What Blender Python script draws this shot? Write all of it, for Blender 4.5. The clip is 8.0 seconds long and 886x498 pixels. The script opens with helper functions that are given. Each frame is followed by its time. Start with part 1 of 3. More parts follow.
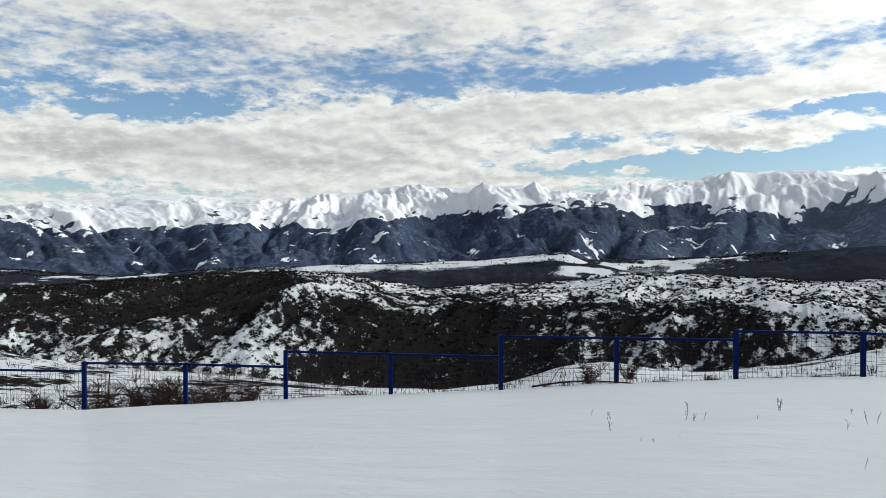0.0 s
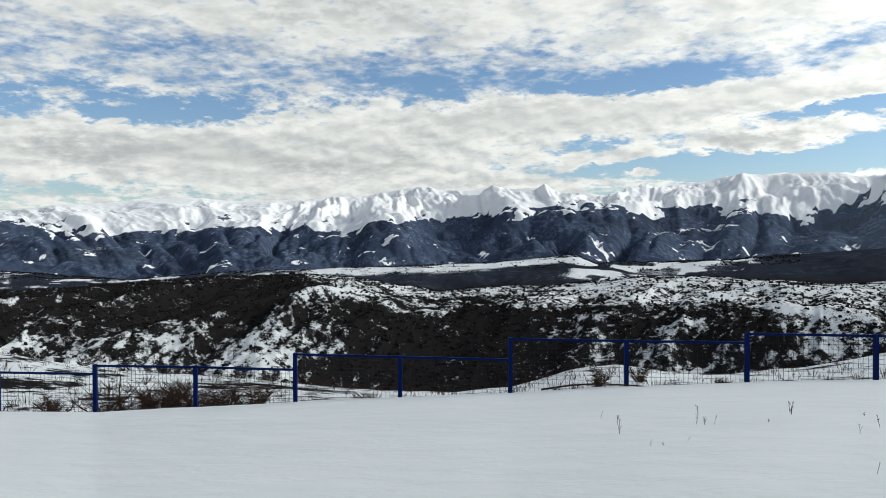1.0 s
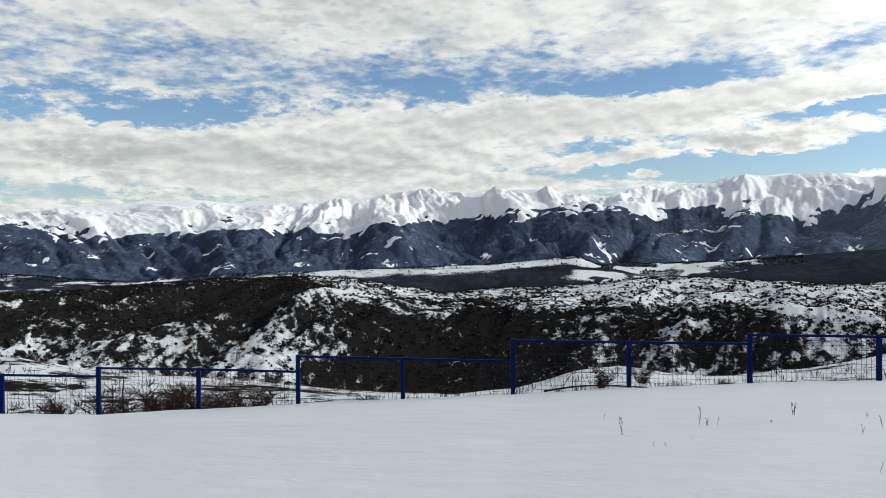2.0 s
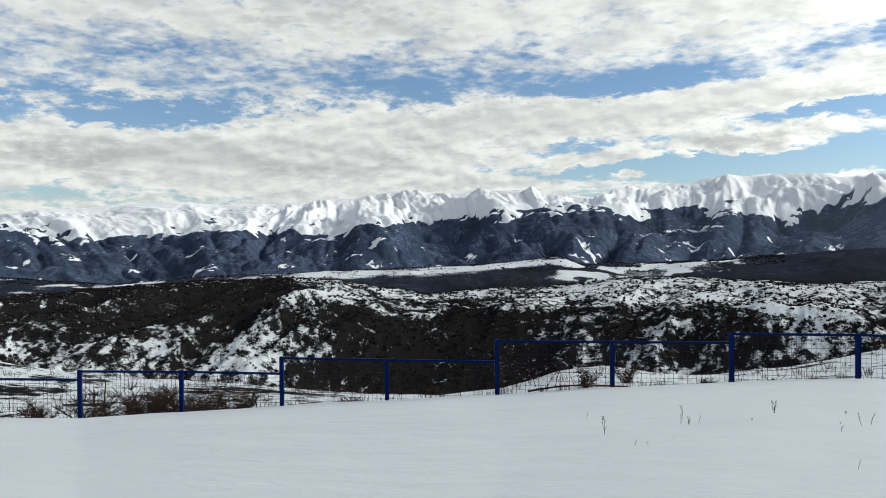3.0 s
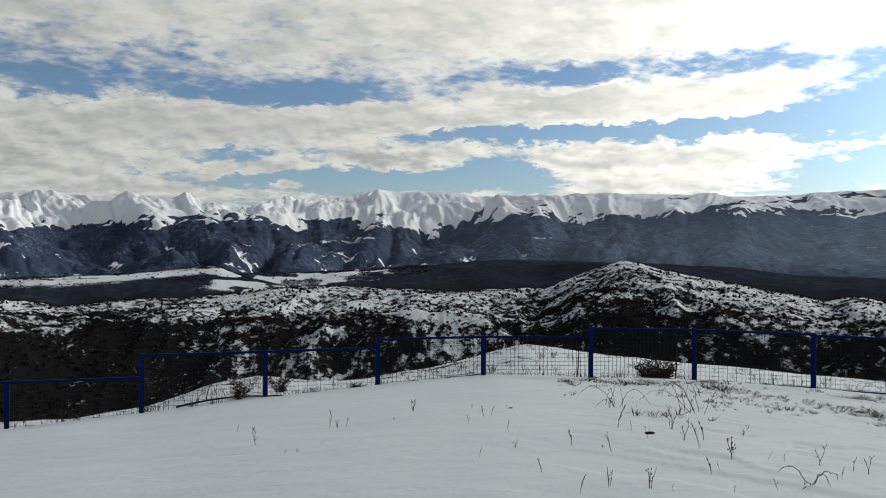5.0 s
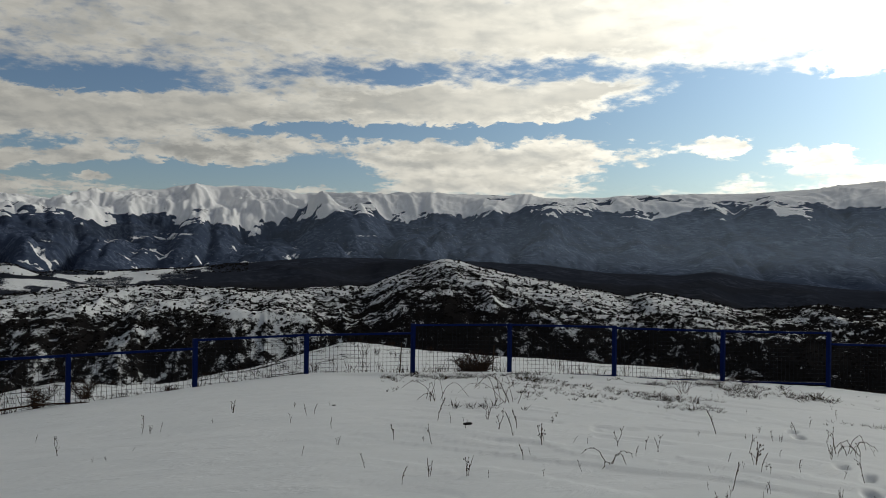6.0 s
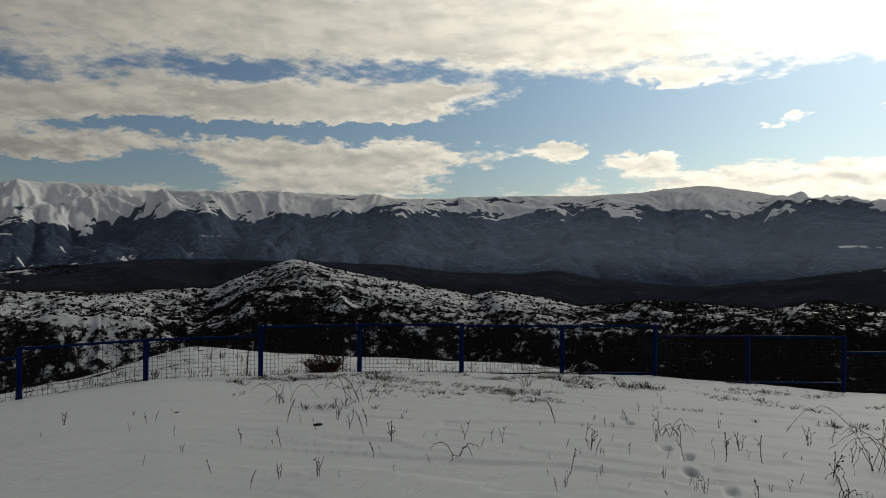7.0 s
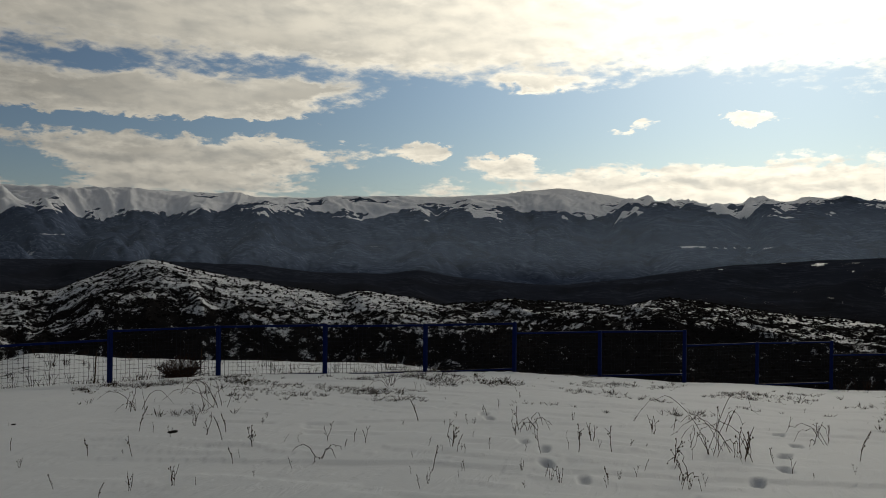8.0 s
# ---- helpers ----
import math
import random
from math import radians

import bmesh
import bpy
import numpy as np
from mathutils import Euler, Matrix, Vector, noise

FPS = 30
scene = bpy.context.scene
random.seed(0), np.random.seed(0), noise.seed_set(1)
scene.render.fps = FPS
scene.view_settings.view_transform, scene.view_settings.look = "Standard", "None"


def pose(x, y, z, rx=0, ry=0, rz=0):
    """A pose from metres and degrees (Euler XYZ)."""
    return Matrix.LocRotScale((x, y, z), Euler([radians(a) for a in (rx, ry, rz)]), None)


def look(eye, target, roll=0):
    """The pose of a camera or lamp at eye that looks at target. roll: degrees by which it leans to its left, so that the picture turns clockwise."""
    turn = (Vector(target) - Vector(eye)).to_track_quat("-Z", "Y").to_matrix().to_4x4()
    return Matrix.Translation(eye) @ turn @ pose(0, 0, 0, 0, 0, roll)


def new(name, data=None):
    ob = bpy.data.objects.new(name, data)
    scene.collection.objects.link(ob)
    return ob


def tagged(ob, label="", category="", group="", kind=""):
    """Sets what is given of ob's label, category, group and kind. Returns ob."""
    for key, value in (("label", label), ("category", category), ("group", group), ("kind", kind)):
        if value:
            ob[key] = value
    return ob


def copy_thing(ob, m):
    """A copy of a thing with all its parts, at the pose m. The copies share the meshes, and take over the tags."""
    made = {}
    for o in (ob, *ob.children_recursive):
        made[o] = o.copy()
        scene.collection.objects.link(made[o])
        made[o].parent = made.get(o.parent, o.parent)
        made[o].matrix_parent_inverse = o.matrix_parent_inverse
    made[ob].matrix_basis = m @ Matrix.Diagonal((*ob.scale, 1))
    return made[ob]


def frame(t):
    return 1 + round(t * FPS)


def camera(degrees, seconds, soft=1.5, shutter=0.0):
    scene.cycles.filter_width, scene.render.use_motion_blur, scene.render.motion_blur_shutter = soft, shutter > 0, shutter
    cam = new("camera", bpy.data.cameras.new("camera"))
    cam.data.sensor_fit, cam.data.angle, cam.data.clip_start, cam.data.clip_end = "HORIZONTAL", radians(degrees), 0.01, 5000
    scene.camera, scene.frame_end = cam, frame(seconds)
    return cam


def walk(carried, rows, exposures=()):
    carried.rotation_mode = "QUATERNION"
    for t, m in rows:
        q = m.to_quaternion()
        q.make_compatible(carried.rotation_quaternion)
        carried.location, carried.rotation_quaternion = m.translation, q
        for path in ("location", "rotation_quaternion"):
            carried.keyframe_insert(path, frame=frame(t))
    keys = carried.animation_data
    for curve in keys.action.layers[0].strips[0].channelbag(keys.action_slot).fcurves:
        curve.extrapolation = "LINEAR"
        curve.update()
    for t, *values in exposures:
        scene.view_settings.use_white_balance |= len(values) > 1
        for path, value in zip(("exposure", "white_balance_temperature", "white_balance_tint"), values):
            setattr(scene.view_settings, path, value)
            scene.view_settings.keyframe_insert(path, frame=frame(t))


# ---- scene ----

# ---- camera ----
EYE, TILT = 1.6, -1.0
cam = camera(59.5, 8.0, soft=0.72)
# t, x, y, yaw, pitch, roll
ROWS = [
    (0.0, 0.000, 0.000, 0.00, 0.00, 0.00),
    (0.5, 0.012, 0.006, 0.41, 0.11, 0.05),
    (1.0, 0.015, 0.010, 0.73, 0.20, 0.10),
    (1.5, 0.018, 0.006, 0.97, 0.29, 0.24),
    (3.0, 0.040, -0.014, -0.20, 0.39, 0.47),
    (3.5, 0.058, -0.014, -5.63, 0.55, 0.42),
    (4.0, 0.070, -0.018, -10.58, 0.78, 0.19),
    (4.5, 0.080, -0.026, -17.72, 0.90, 0.09),
    (5.0, 0.074, -0.046, -25.15, 0.99, -0.01),
    (6.5, 0.010, -0.136, -43.81, 0.78, -0.04),
    (7.0, -0.014, -0.158, -49.19, 0.83, 0.22),
    (7.5, -0.020, -0.168, -54.50, 0.82, 0.45),
    (8.0, -0.018, -0.172, -59.18, 0.77, 0.28),
]
EXPOSURES = [(0.0, -0.2, 6100, 5), (3.0, -0.22, 6100, 5), (4.0, -0.42, 6150, 5), (5.0, -0.7, 6250, 6), (6.5, -1.48, 6600, 6), (8.0, -1.86, 6750, 7)]
walk(cam, [(t, pose(0, 0, EYE, TILT, 0, 0) @ pose(x, y, 0, 90 + pitch, roll, yaw)) for t, x, y, yaw, pitch, roll in ROWS], EXPOSURES)

# ---- sky and sun ----
SUN_AZ, SUN_EL = 84.0, 29.0  # degrees to the right of the first view, and up


class Nodes:
    """Short forms for building node trees."""

    def __init__(self, tree):
        self.tree = tree
        tree.nodes.clear()

    def add(self, kind, **values):
        n = self.tree.nodes.new(kind)
        for k, v in values.items():
            if k == "mode":
                n.operation = v
            elif k == "blend":
                n.blend_type = v
        return n

    def put(self, socket, v):
        if isinstance(v, bpy.types.NodeSocket):
            self.tree.links.new(v, socket)
        else:
            socket.default_value = v

    def math(self, op, a, b=0.0, c=0.0, clamp=False):
        n = self.add("ShaderNodeMath", mode=op)
        n.use_clamp = clamp
        for s, v in zip(n.inputs, (a, b, c)):
            self.put(s, v)
        return n.outputs[0]

    def vmath(self, op, a, b):
        n = self.add("ShaderNodeVectorMath", mode=op)
        self.put(n.inputs[0], a)
        self.put(n.inputs[1], b)
        return n.outputs[1] if op == "DOT_PRODUCT" else n.outputs[0]

    def mix(self, f, a, b, blend="MIX"):
        n = self.add("ShaderNodeMixRGB", blend=blend)
        for s, v in zip(n.inputs, (f, a, b)):
            self.put(s, (*v, 1) if isinstance(v, tuple) and len(v) == 3 else v)
        return n.outputs[0]

    def noise(self, vec, scale, detail=4.0, rough=0.55, dist=0.0):
        n = self.add("ShaderNodeTexNoise")
        self.put(n.inputs["Vector"], vec)
        n.inputs["Scale"].default_value, n.inputs["Detail"].default_value = scale, detail
        n.inputs["Roughness"].default_value, n.inputs["Distortion"].default_value = rough, dist
        return n.outputs[0]

    def step(self, v, lo, hi, a=0.0, b=1.0):
        n = self.add("ShaderNodeMapRange")
        n.interpolation_type = "SMOOTHSTEP"
        for s, x in zip(n.inputs, (v, lo, hi, a, b)):
            self.put(s, x)
        return n.outputs[0]


def sun_way():
    a, e = radians(SUN_AZ), radians(SUN_EL)
    return Vector((math.sin(a) * math.cos(e), math.cos(a) * math.cos(e), math.sin(e)))


# cloud banks and blue gaps: azimuth, elevation, their half sizes, slope, weight
BANKS = [
    (12.0, 8.9, 20.0, 1.2, 0.035, 0.30), (40.0, 10.7, 9.0, 1.1, -0.04, 0.34), (43.0, 6.6, 8.0, 1.0, 0.0, 0.30),
    (80.0, 5.0, 14.0, 1.0, 0.0, 0.22), (-16.0, 5.8, 18.0, 2.0, -0.02, 0.24), (-14.0, 15.5, 16.0, 2.6, 0.0, 0.09),
    (4.0, 4.1, 6.0, 0.5, 0.0, 0.14), (22.0, 7.0, 5.0, 0.5, 0.05, 0.22), (60.0, 16.0, 40.0, 2.6, 0.0, 0.30),
    (40.0, 4.9, 6.0, 0.5, 0.0, 0.25),
]
PUFFS = [
    (57.6, 7.4, 1.7, 0.6, 0.0, 0.50), (73.0, 9.0, 3.0, 0.6, 0.1, 0.44), (80.2, 9.4, 2.6, 0.55, 0.0, 0.50), (49.0, 11.9, 4.0, 0.8, 0.0, 0.36), (64.0, 6.5, 2.0, 0.6, 0.0, 0.38),
    (9.1, 5.5, 1.4, 0.42, 0.0, 0.38), (12.9, 5.9, 2.4, 0.55, 0.0, 0.37), (21.2, 6.1, 4.2, 0.65, 0.0, 0.35), (14.0, 4.7, 1.4, 0.3, 0.0, 0.30), (66.0, 12.4, 3.5, 0.5, 0.0, 0.40),
]
GAPS = [
    (-2.0, 11.7, 8.0, 1.3, 0.0, 0.16), (15.0, 11.2, 7.0, 0.8, 0.05, 0.26), (-20.0, 8.6, 10.0, 0.9, 0.0, 0.16),
    (18.0, 5.4, 12.0, 1.1, 0.0, 0.24), (48.0, 12.8, 8.0, 0.9, -0.06, 0.26), (72.0, 9.6, 15.0, 3.0, 0.0, 0.42),
    (34.0, 12.6, 6.0, 0.7, 0.0, 0.26), (27.0, 8.5, 9.0, 0.6, 0.0, 0.26), (25.0, 5.3, 7.0, 0.8, 0.0, 0.22), (60.0, 10.2, 8.0, 1.6, 0.0, 0.20), (44.0, 8.75, 13.0, 0.5, 0.0, 0.26), (54.0, 5.6, 6.0, 1.4, 0.0, 0.2), (-27.0, 3.2, 9.0, 0.6, 0.0, 0.08), (-22.0, 13.2, 9.0, 2.0, 0.0, 0.09),
]


def build_sky():
    world = bpy.data.worlds.new("winter_sky")
    scene.world = world
    world.use_nodes = True
    n = Nodes(world.node_tree)
    way = n.add("ShaderNodeTexCoord").outputs["Generated"]
    split = n.add("ShaderNodeSeparateXYZ")
    n.put(split.inputs[0], way)
    x, y, z = split.outputs
    az = n.math("MULTIPLY", n.math("ARCTAN2", x, y), 57.2958)
    el = n.math("MULTIPLY", n.math("ARCSINE", z), 57.2958)
    # seen as a flat deck from below
    low = n.math("ADD", n.math("MAXIMUM", z, 0.0), 0.13)
    deck = n.add("ShaderNodeCombineXYZ")
    n.put(deck.inputs[0], n.math("DIVIDE", x, low))
    n.put(deck.inputs[1], n.math("DIVIDE", y, low))
    deck = deck.outputs[0]
    # seen as upright heaps
    heap = n.add("ShaderNodeCombineXYZ")
    n.put(heap.inputs[0], n.math("MULTIPLY", az, 0.45))
    n.put(heap.inputs[1], el)
    heap = heap.outputs[0]

    def cover(shift):
        d = n.vmath("ADD", deck, (shift * 0.06, 0.0, 0.0))
        h = n.vmath("ADD", heap, (shift * 0.10, shift * 0.32, 0.0))
        big = n.noise(d, 1.6, 3.0, 0.55, 0.3)
        small = n.noise(d, 6.5, 6.0, 0.60, 0.4)
        puff = n.noise(h, 0.55, 6.0, 0.56, 0.25)
        v = n.math("ADD", n.math("MULTIPLY", big, 0.36), n.math("MULTIPLY", small, 0.64))
        curl = n.noise(h, 1.9, 5.0, 0.6, 0.3)
        return n.math("ADD", n.math("MULTIPLY", v, 0.44), n.math("ADD", n.math("MULTIPLY", puff, 0.36), n.math("MULTIPLY", curl, 0.20)))

    def swell(shift):
        d = n.vmath("ADD", deck, (shift * 0.10, 0.0, 0.0))
        h = n.vmath("ADD", heap, (shift * 0.16, shift * 0.42, 0.0))
        by = n.step(el, 6.0, 12.0, 0.12, 0.6)
        heaped = n.noise(h, 0.85, 4.0, 0.55, 0.2)
        return n.math("ADD", heaped, n.math("MULTIPLY", by, n.math("SUBTRACT", n.noise(d, 3.2, 3.5, 0.55, 0.4), heaped)))

    c = cover(0.0)
    bias = -0.5
    warp = n.math("MULTIPLY", n.math("SUBTRACT", n.noise(heap, 0.22, 4.0, 0.6), 0.5), 1.5)
    ragged = n.math("SUBTRACT", n.noise(heap, 1.0, 4.0, 0.6, 0.5), 0.5)
    el_w = n.math("ADD", el, n.math("MULTIPLY_ADD", ragged, 1.9, warp))
    az_w = n.math("MULTIPLY_ADD", n.math("SUBTRACT", n.noise(n.vmath("ADD", heap, (7.0, 3.0, 0.0)), 0.7, 4.0, 0.6, 0.5), 0.5), 5.0, az)
    for rows, sign in ((BANKS, 1.0), (PUFFS, 1.0), (GAPS, -1.0)):
        for a0, e0, sa, se, slope, weight in rows:
            da = n.math("SUBTRACT", az_w, a0)
            u = n.math("DIVIDE", da, sa)
            w = n.math("DIVIDE", n.math("SUBTRACT", n.math("SUBTRACT", el_w, e0), n.math("MULTIPLY", da, slope)), se)
            r2 = n.math("MULTIPLY_ADD", u, u, n.math("MULTIPLY", w, w))
            g = n.math("POWER", 2.71828, n.math("MULTIPLY", r2, -1.0))
            bias = n.math("MULTIPLY_ADD", g, sign * weight, bias)
    bias = n.math("ADD", bias, n.step(el, 11.0, 20.0, 0.02, 0.09))
    bias = n.math("ADD", bias, n.step(el, 26.0, 50.0, 0.0, -0.10))  # the deck breaks up overhead
    dens = n.math("ADD", c, bias)
    cells = n.noise(deck, 15.0, 3.0, 0.55, 0.25)
    high = n.step(el, 9.0, 13.0)
    dens = n.math("MULTIPLY_ADD", n.math("MULTIPLY", n.math("SUBTRACT", cells, 0.5), 0.40), high, dens)
    crisp = n.noise(heap, 4.2, 5.0, 0.62, 0.2)
    dens = n.math("MULTIPLY_ADD", n.math("SUBTRACT", crisp, 0.5), n.step(high, 0.0, 1.0, 0.13, 0.04), dens)
    soft = n.step(high, 0.0, 1.0, 0.055, 0.15)
    mask = n.step(n.math("DIVIDE", dens, soft), -1.0, 1.0)
    lit = n.step(n.math("SUBTRACT", swell(0.0), swell(1.0)), -0.26, 0.17)
    grey = n.step(n.noise(deck, 0.9, 3.0, 0.5, 0.5), 0.46, 0.66)
    thick = n.step(dens, 0.05, 0.26)
    sun = n.math("MAXIMUM", n.vmath("DOT_PRODUCT", way, tuple(sun_way())), 0.0)
    glow = n.math("ADD", n.math("MULTIPLY_ADD", n.math("POWER", sun, 2.0), 0.6, n.math("MULTIPLY", n.math("POWER", sun, 5.0), 4.0)), n.math("ADD", n.math("MULTIPLY", n.math("POWER", sun, 36.0), 4.0), 1.0))
    body = n.mix(lit, (0.66, 0.655, 0.64), (1.07, 1.02, 0.94))
    body = n.mix(n.math("MULTIPLY", thick, n.math("MULTIPLY_ADD", grey, 0.42, 0.26)), body, (0.43, 0.43, 0.425))
    body = n.mix(n.step(el, 20.0, 48.0), body, (0.17, 0.17, 0.175))  # grey undersides overhead
    sky = n.add("ShaderNodeTexSky")
    sky.sky_type, sky.sun_disc = "NISHITA", False
    sky.sun_elevation, sky.sun_rotation = radians(SUN_EL), radians(SUN_AZ)
    sky.altitude, sky.air_density, sky.dust_density, sky.ozone_density = 700.0, 1.0, 0.6, 1.5
    blue = n.mix(1.0, sky.outputs[0], (0.11, 0.115, 0.125), "MULTIPLY")
    flare = n.add("ShaderNodeCombineXYZ")
    for k, tint in enumerate((1.0, 0.965, 0.885)):
        n.put(flare.inputs[k], n.math("MULTIPLY_ADD", n.math("SUBTRACT", glow, 1.0), tint, 1.0))
    body = n.mix(1.0, body, flare.outputs[0], "MULTIPLY")
    pale = n.add("ShaderNodeCombineXYZ")
    for k, tint in enumerate((2.2, 2.25, 1.9)):
        n.put(pale.inputs[k], n.math("MULTIPLY_ADD", n.math("POWER", sun, 7.0), tint, 1.0))
    blue = n.mix(1.0, blue, pale.outputs[0], "MULTIPLY")
    colour = n.mix(mask, blue, body)
    bg = n.add("ShaderNodeBackground")
    n.put(bg.inputs[0], colour)
    bg.inputs[1].default_value = 1.0
    n.put(n.add("ShaderNodeOutputWorld").inputs[0], bg.outputs[0])


build_sky()
lamp = bpy.data.lights.new("sun", "SUN")
lamp.energy, lamp.angle, lamp.color = 2.0, radians(4.0), (1.0, 0.93, 0.82)
new("sun", lamp).matrix_world = look(sun_way() * 100, (0, 0, 0))


# ---- materials ----
def material(name):
    m = bpy.data.materials.new(name)
    m.use_nodes = True
    n = Nodes(m.node_tree)
    shader = n.add("ShaderNodeBsdfPrincipled")
    n.put(n.add("ShaderNodeOutputMaterial").inputs[0], shader.outputs[0])
    where = n.add("ShaderNodeTexCoord").outputs["Object"]
    return m, n, shader, where


def bump(n, shader, height, strength, distance):
    b = n.add("ShaderNodeBump")
    b.inputs["Strength"].default_value, b.inputs["Distance"].default_value = strength, distance
    n.put(b.inputs["Height"], height)
    n.put(shader.inputs["Normal"], b.outputs[0])


def ground_material():
    m, n, s, where = material("snow_and_scrub")
    wood = n.add("ShaderNodeAttribute")
    wood.attribute_name = "wood"
    far_tone = n.add("ShaderNodeAttribute")
    far_tone.attribute_name = "far_tone"
    wood, far_tone = wood.outputs["Fac"], far_tone.outputs["Fac"]
    fine = n.noise(where, 0.32, 8.0, 0.74)
    coarse = n.noise(where, 0.03, 6.0, 0.65)
    speck = n.noise(where, 1.7, 6.0, 0.7)
    tex = n.math("ADD", n.math("MULTIPLY", speck, 0.34), n.math("ADD", n.math("MULTIPLY", fine, 0.44), n.math("MULTIPLY", coarse, 0.22)))
    mask = n.step(n.math("ADD", wood, n.math("MULTIPLY", n.math("SUBTRACT", tex, 0.5), n.math("MULTIPLY_ADD", far_tone, -2.4, 4.2))), 0.40, 0.58)
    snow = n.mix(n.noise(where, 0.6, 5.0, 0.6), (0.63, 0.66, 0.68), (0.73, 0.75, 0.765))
    snow = n.mix(far_tone, snow, (0.90, 0.905, 0.915))  # lighter with distance: direct sun on the peaks painted into the snow
    litter = n.mix(n.noise(where, 0.5, 6.0, 0.7), (0.006, 0.006, 0.007), (0.026, 0.024, 0.023))
    fall = n.add("ShaderNodeMapping")
    n.put(fall.inputs["Vector"], where)
    fall.inputs["Scale"].default_value = (1.0, 0.4, 0.8)
    crowns = n.step(n.noise(fall.outputs[0], 0.085, 5.0, 0.70, 0.4), 0.44, 0.64)
    stands = n.step(n.noise(where, 0.009, 5.0, 0.62), 0.40, 0.62)
    thin = n.math("MULTIPLY", crowns, n.math("MULTIPLY_ADD", stands, 0.85, 0.15))
    forest = n.mix(thin, (0.044, 0.060, 0.100), (0.125, 0.155, 0.225))  # snow between the bare trees; the blue tone paints in aerial haze
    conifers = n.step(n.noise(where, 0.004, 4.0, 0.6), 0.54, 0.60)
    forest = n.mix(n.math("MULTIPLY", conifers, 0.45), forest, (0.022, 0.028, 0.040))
    dark = n.mix(far_tone, litter, forest)
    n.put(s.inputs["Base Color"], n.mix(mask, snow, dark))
    s.inputs["Roughness"].default_value = 0.55
    bare = n.math("MULTIPLY", n.math("SUBTRACT", 1.0, mask), n.math("SUBTRACT", 1.0, far_tone))
    n.put(s.inputs["Specular IOR Level"], n.math("MULTIPLY", bare, 0.05))  # icy crust on the open snow
    drift = n.add("ShaderNodeMapping")
    n.put(drift.inputs["Vector"], where)
    drift.inputs["Rotation"].default_value[2], drift.inputs["Scale"].default_value = 0.85, (1.0, 2.8, 1.0)
    ripple = n.step(n.noise(drift.outputs[0], 1.7, 5.0, 0.6, 0.6), 0.46, 0.62)
    crust = n.math("ADD", n.math("MULTIPLY", ripple, 0.45), n.math("MULTIPLY", n.noise(where, 16.0, 5.0, 0.6), 0.22))
    bump(n, s, crust, 0.20, 0.05)
    return m


def twig_material(name, a, b):
    m, n, s, where = material(name)
    n.put(s.inputs["Base Color"], n.mix(n.noise(where, 0.8, 4.0), a, b))
    s.inputs["Roughness"].default_value = 0.9
    s.inputs["Specular IOR Level"].default_value = 0.0
    return m


def paint_material(name, a, b, rust=0.0):
    m, n, s, where = material(name)
    worn = n.noise(where, 30.0, 6.0, 0.65)
    c = n.mix(n.noise(where, 4.0, 4.0), a, b)
    c = n.mix(n.math("MULTIPLY", n.step(worn, 0.62, 0.72), rust), c, (0.09, 0.05, 0.03))
    n.put(s.inputs["Base Color"], c)
    n.put(s.inputs["Roughness"], n.step(worn, 0.3, 0.7, 0.5, 0.75))
    s.inputs["Specular IOR Level"].default_value = 0.06
    bump(n, s, worn, 0.15, 0.002)
    return m


GROUND = ground_material()
SCRUB = twig_material("bare_scrub", (0.008, 0.008, 0.009), (0.026, 0.023, 0.021))
BLUE = paint_material("blue_paint", (0.0011, 0.008, 0.060), (0.0018, 0.011, 0.082), 0.25)
WIRE = paint_material("dull_wire", (0.010, 0.012, 0.018), (0.022, 0.022, 0.026), 0.5)
BUSH = twig_material("bush_bark", (0.020, 0.012, 0.009), (0.055, 0.034, 0.025))
WEED = twig_material("dry_weed", (0.026, 0.018, 0.013), (0.075, 0.052, 0.034))
GRASS = twig_material("dry_grass", (0.014, 0.011, 0.008), (0.05, 0.036, 0.022))


# ---- the land ----
def hashed(i, j, seed):
    h = (i.astype(np.int64) * 374761393 + j.astype(np.int64) * 668265263 + seed * 1274126177) & 0xFFFFFFFF
    h = ((h ^ (h >> 13)) * 1274126177) & 0xFFFFFFFF
    return ((h ^ (h >> 16)) & 0xFFFF) / 65535.0


def value_noise(x, y, seed):
    i, j = np.floor(x), np.floor(y)
    u, v = x - i, y - j
    u, v = u * u * u * (u * (u * 6 - 15) + 10), v * v * v * (v * (v * 6 - 15) + 10)
    a, b = hashed(i, j, seed), hashed(i + 1, j, seed)
    c, d = hashed(i, j + 1, seed), hashed(i + 1, j + 1, seed)
    return (a * (1 - u) + b * u) * (1 - v) + (c * (1 - u) + d * u) * v - 0.5


def fbm(x, y, size, octaves, seed, gain=0.5, ridged=False):
    total, amp, norm = 0.0, 1.0, 0.0
    for k in range(octaves):
        f = 2.0 ** k / size
        v = value_noise(x * f + 17.3 * k, y * f - 9.1 * k, seed + k)
        if ridged:
            v = 0.5 - 2 * np.abs(v)
        total, norm, amp = total + amp * v, norm + amp, amp * gain
    return total / norm


def smooth(v, lo, hi):
    t = np.clip((v - lo) / (hi - lo), 0, 1)
    return t * t * (3 - 2 * t)


def curve(az, pairs):
    """A soft line through (azimuth, value) pairs."""
    a, v = np.array(pairs, float).T
    at = np.arange(-180, 180.01, 0.1)
    line = np.interp(at, a, v)
    w = np.exp(-(np.arange(-12, 13) / 4.0) ** 2)
    line = np.convolve(np.pad(line, 12, mode="edge"), w / w.sum(), "valid")
    return np.interp(az, at, line)


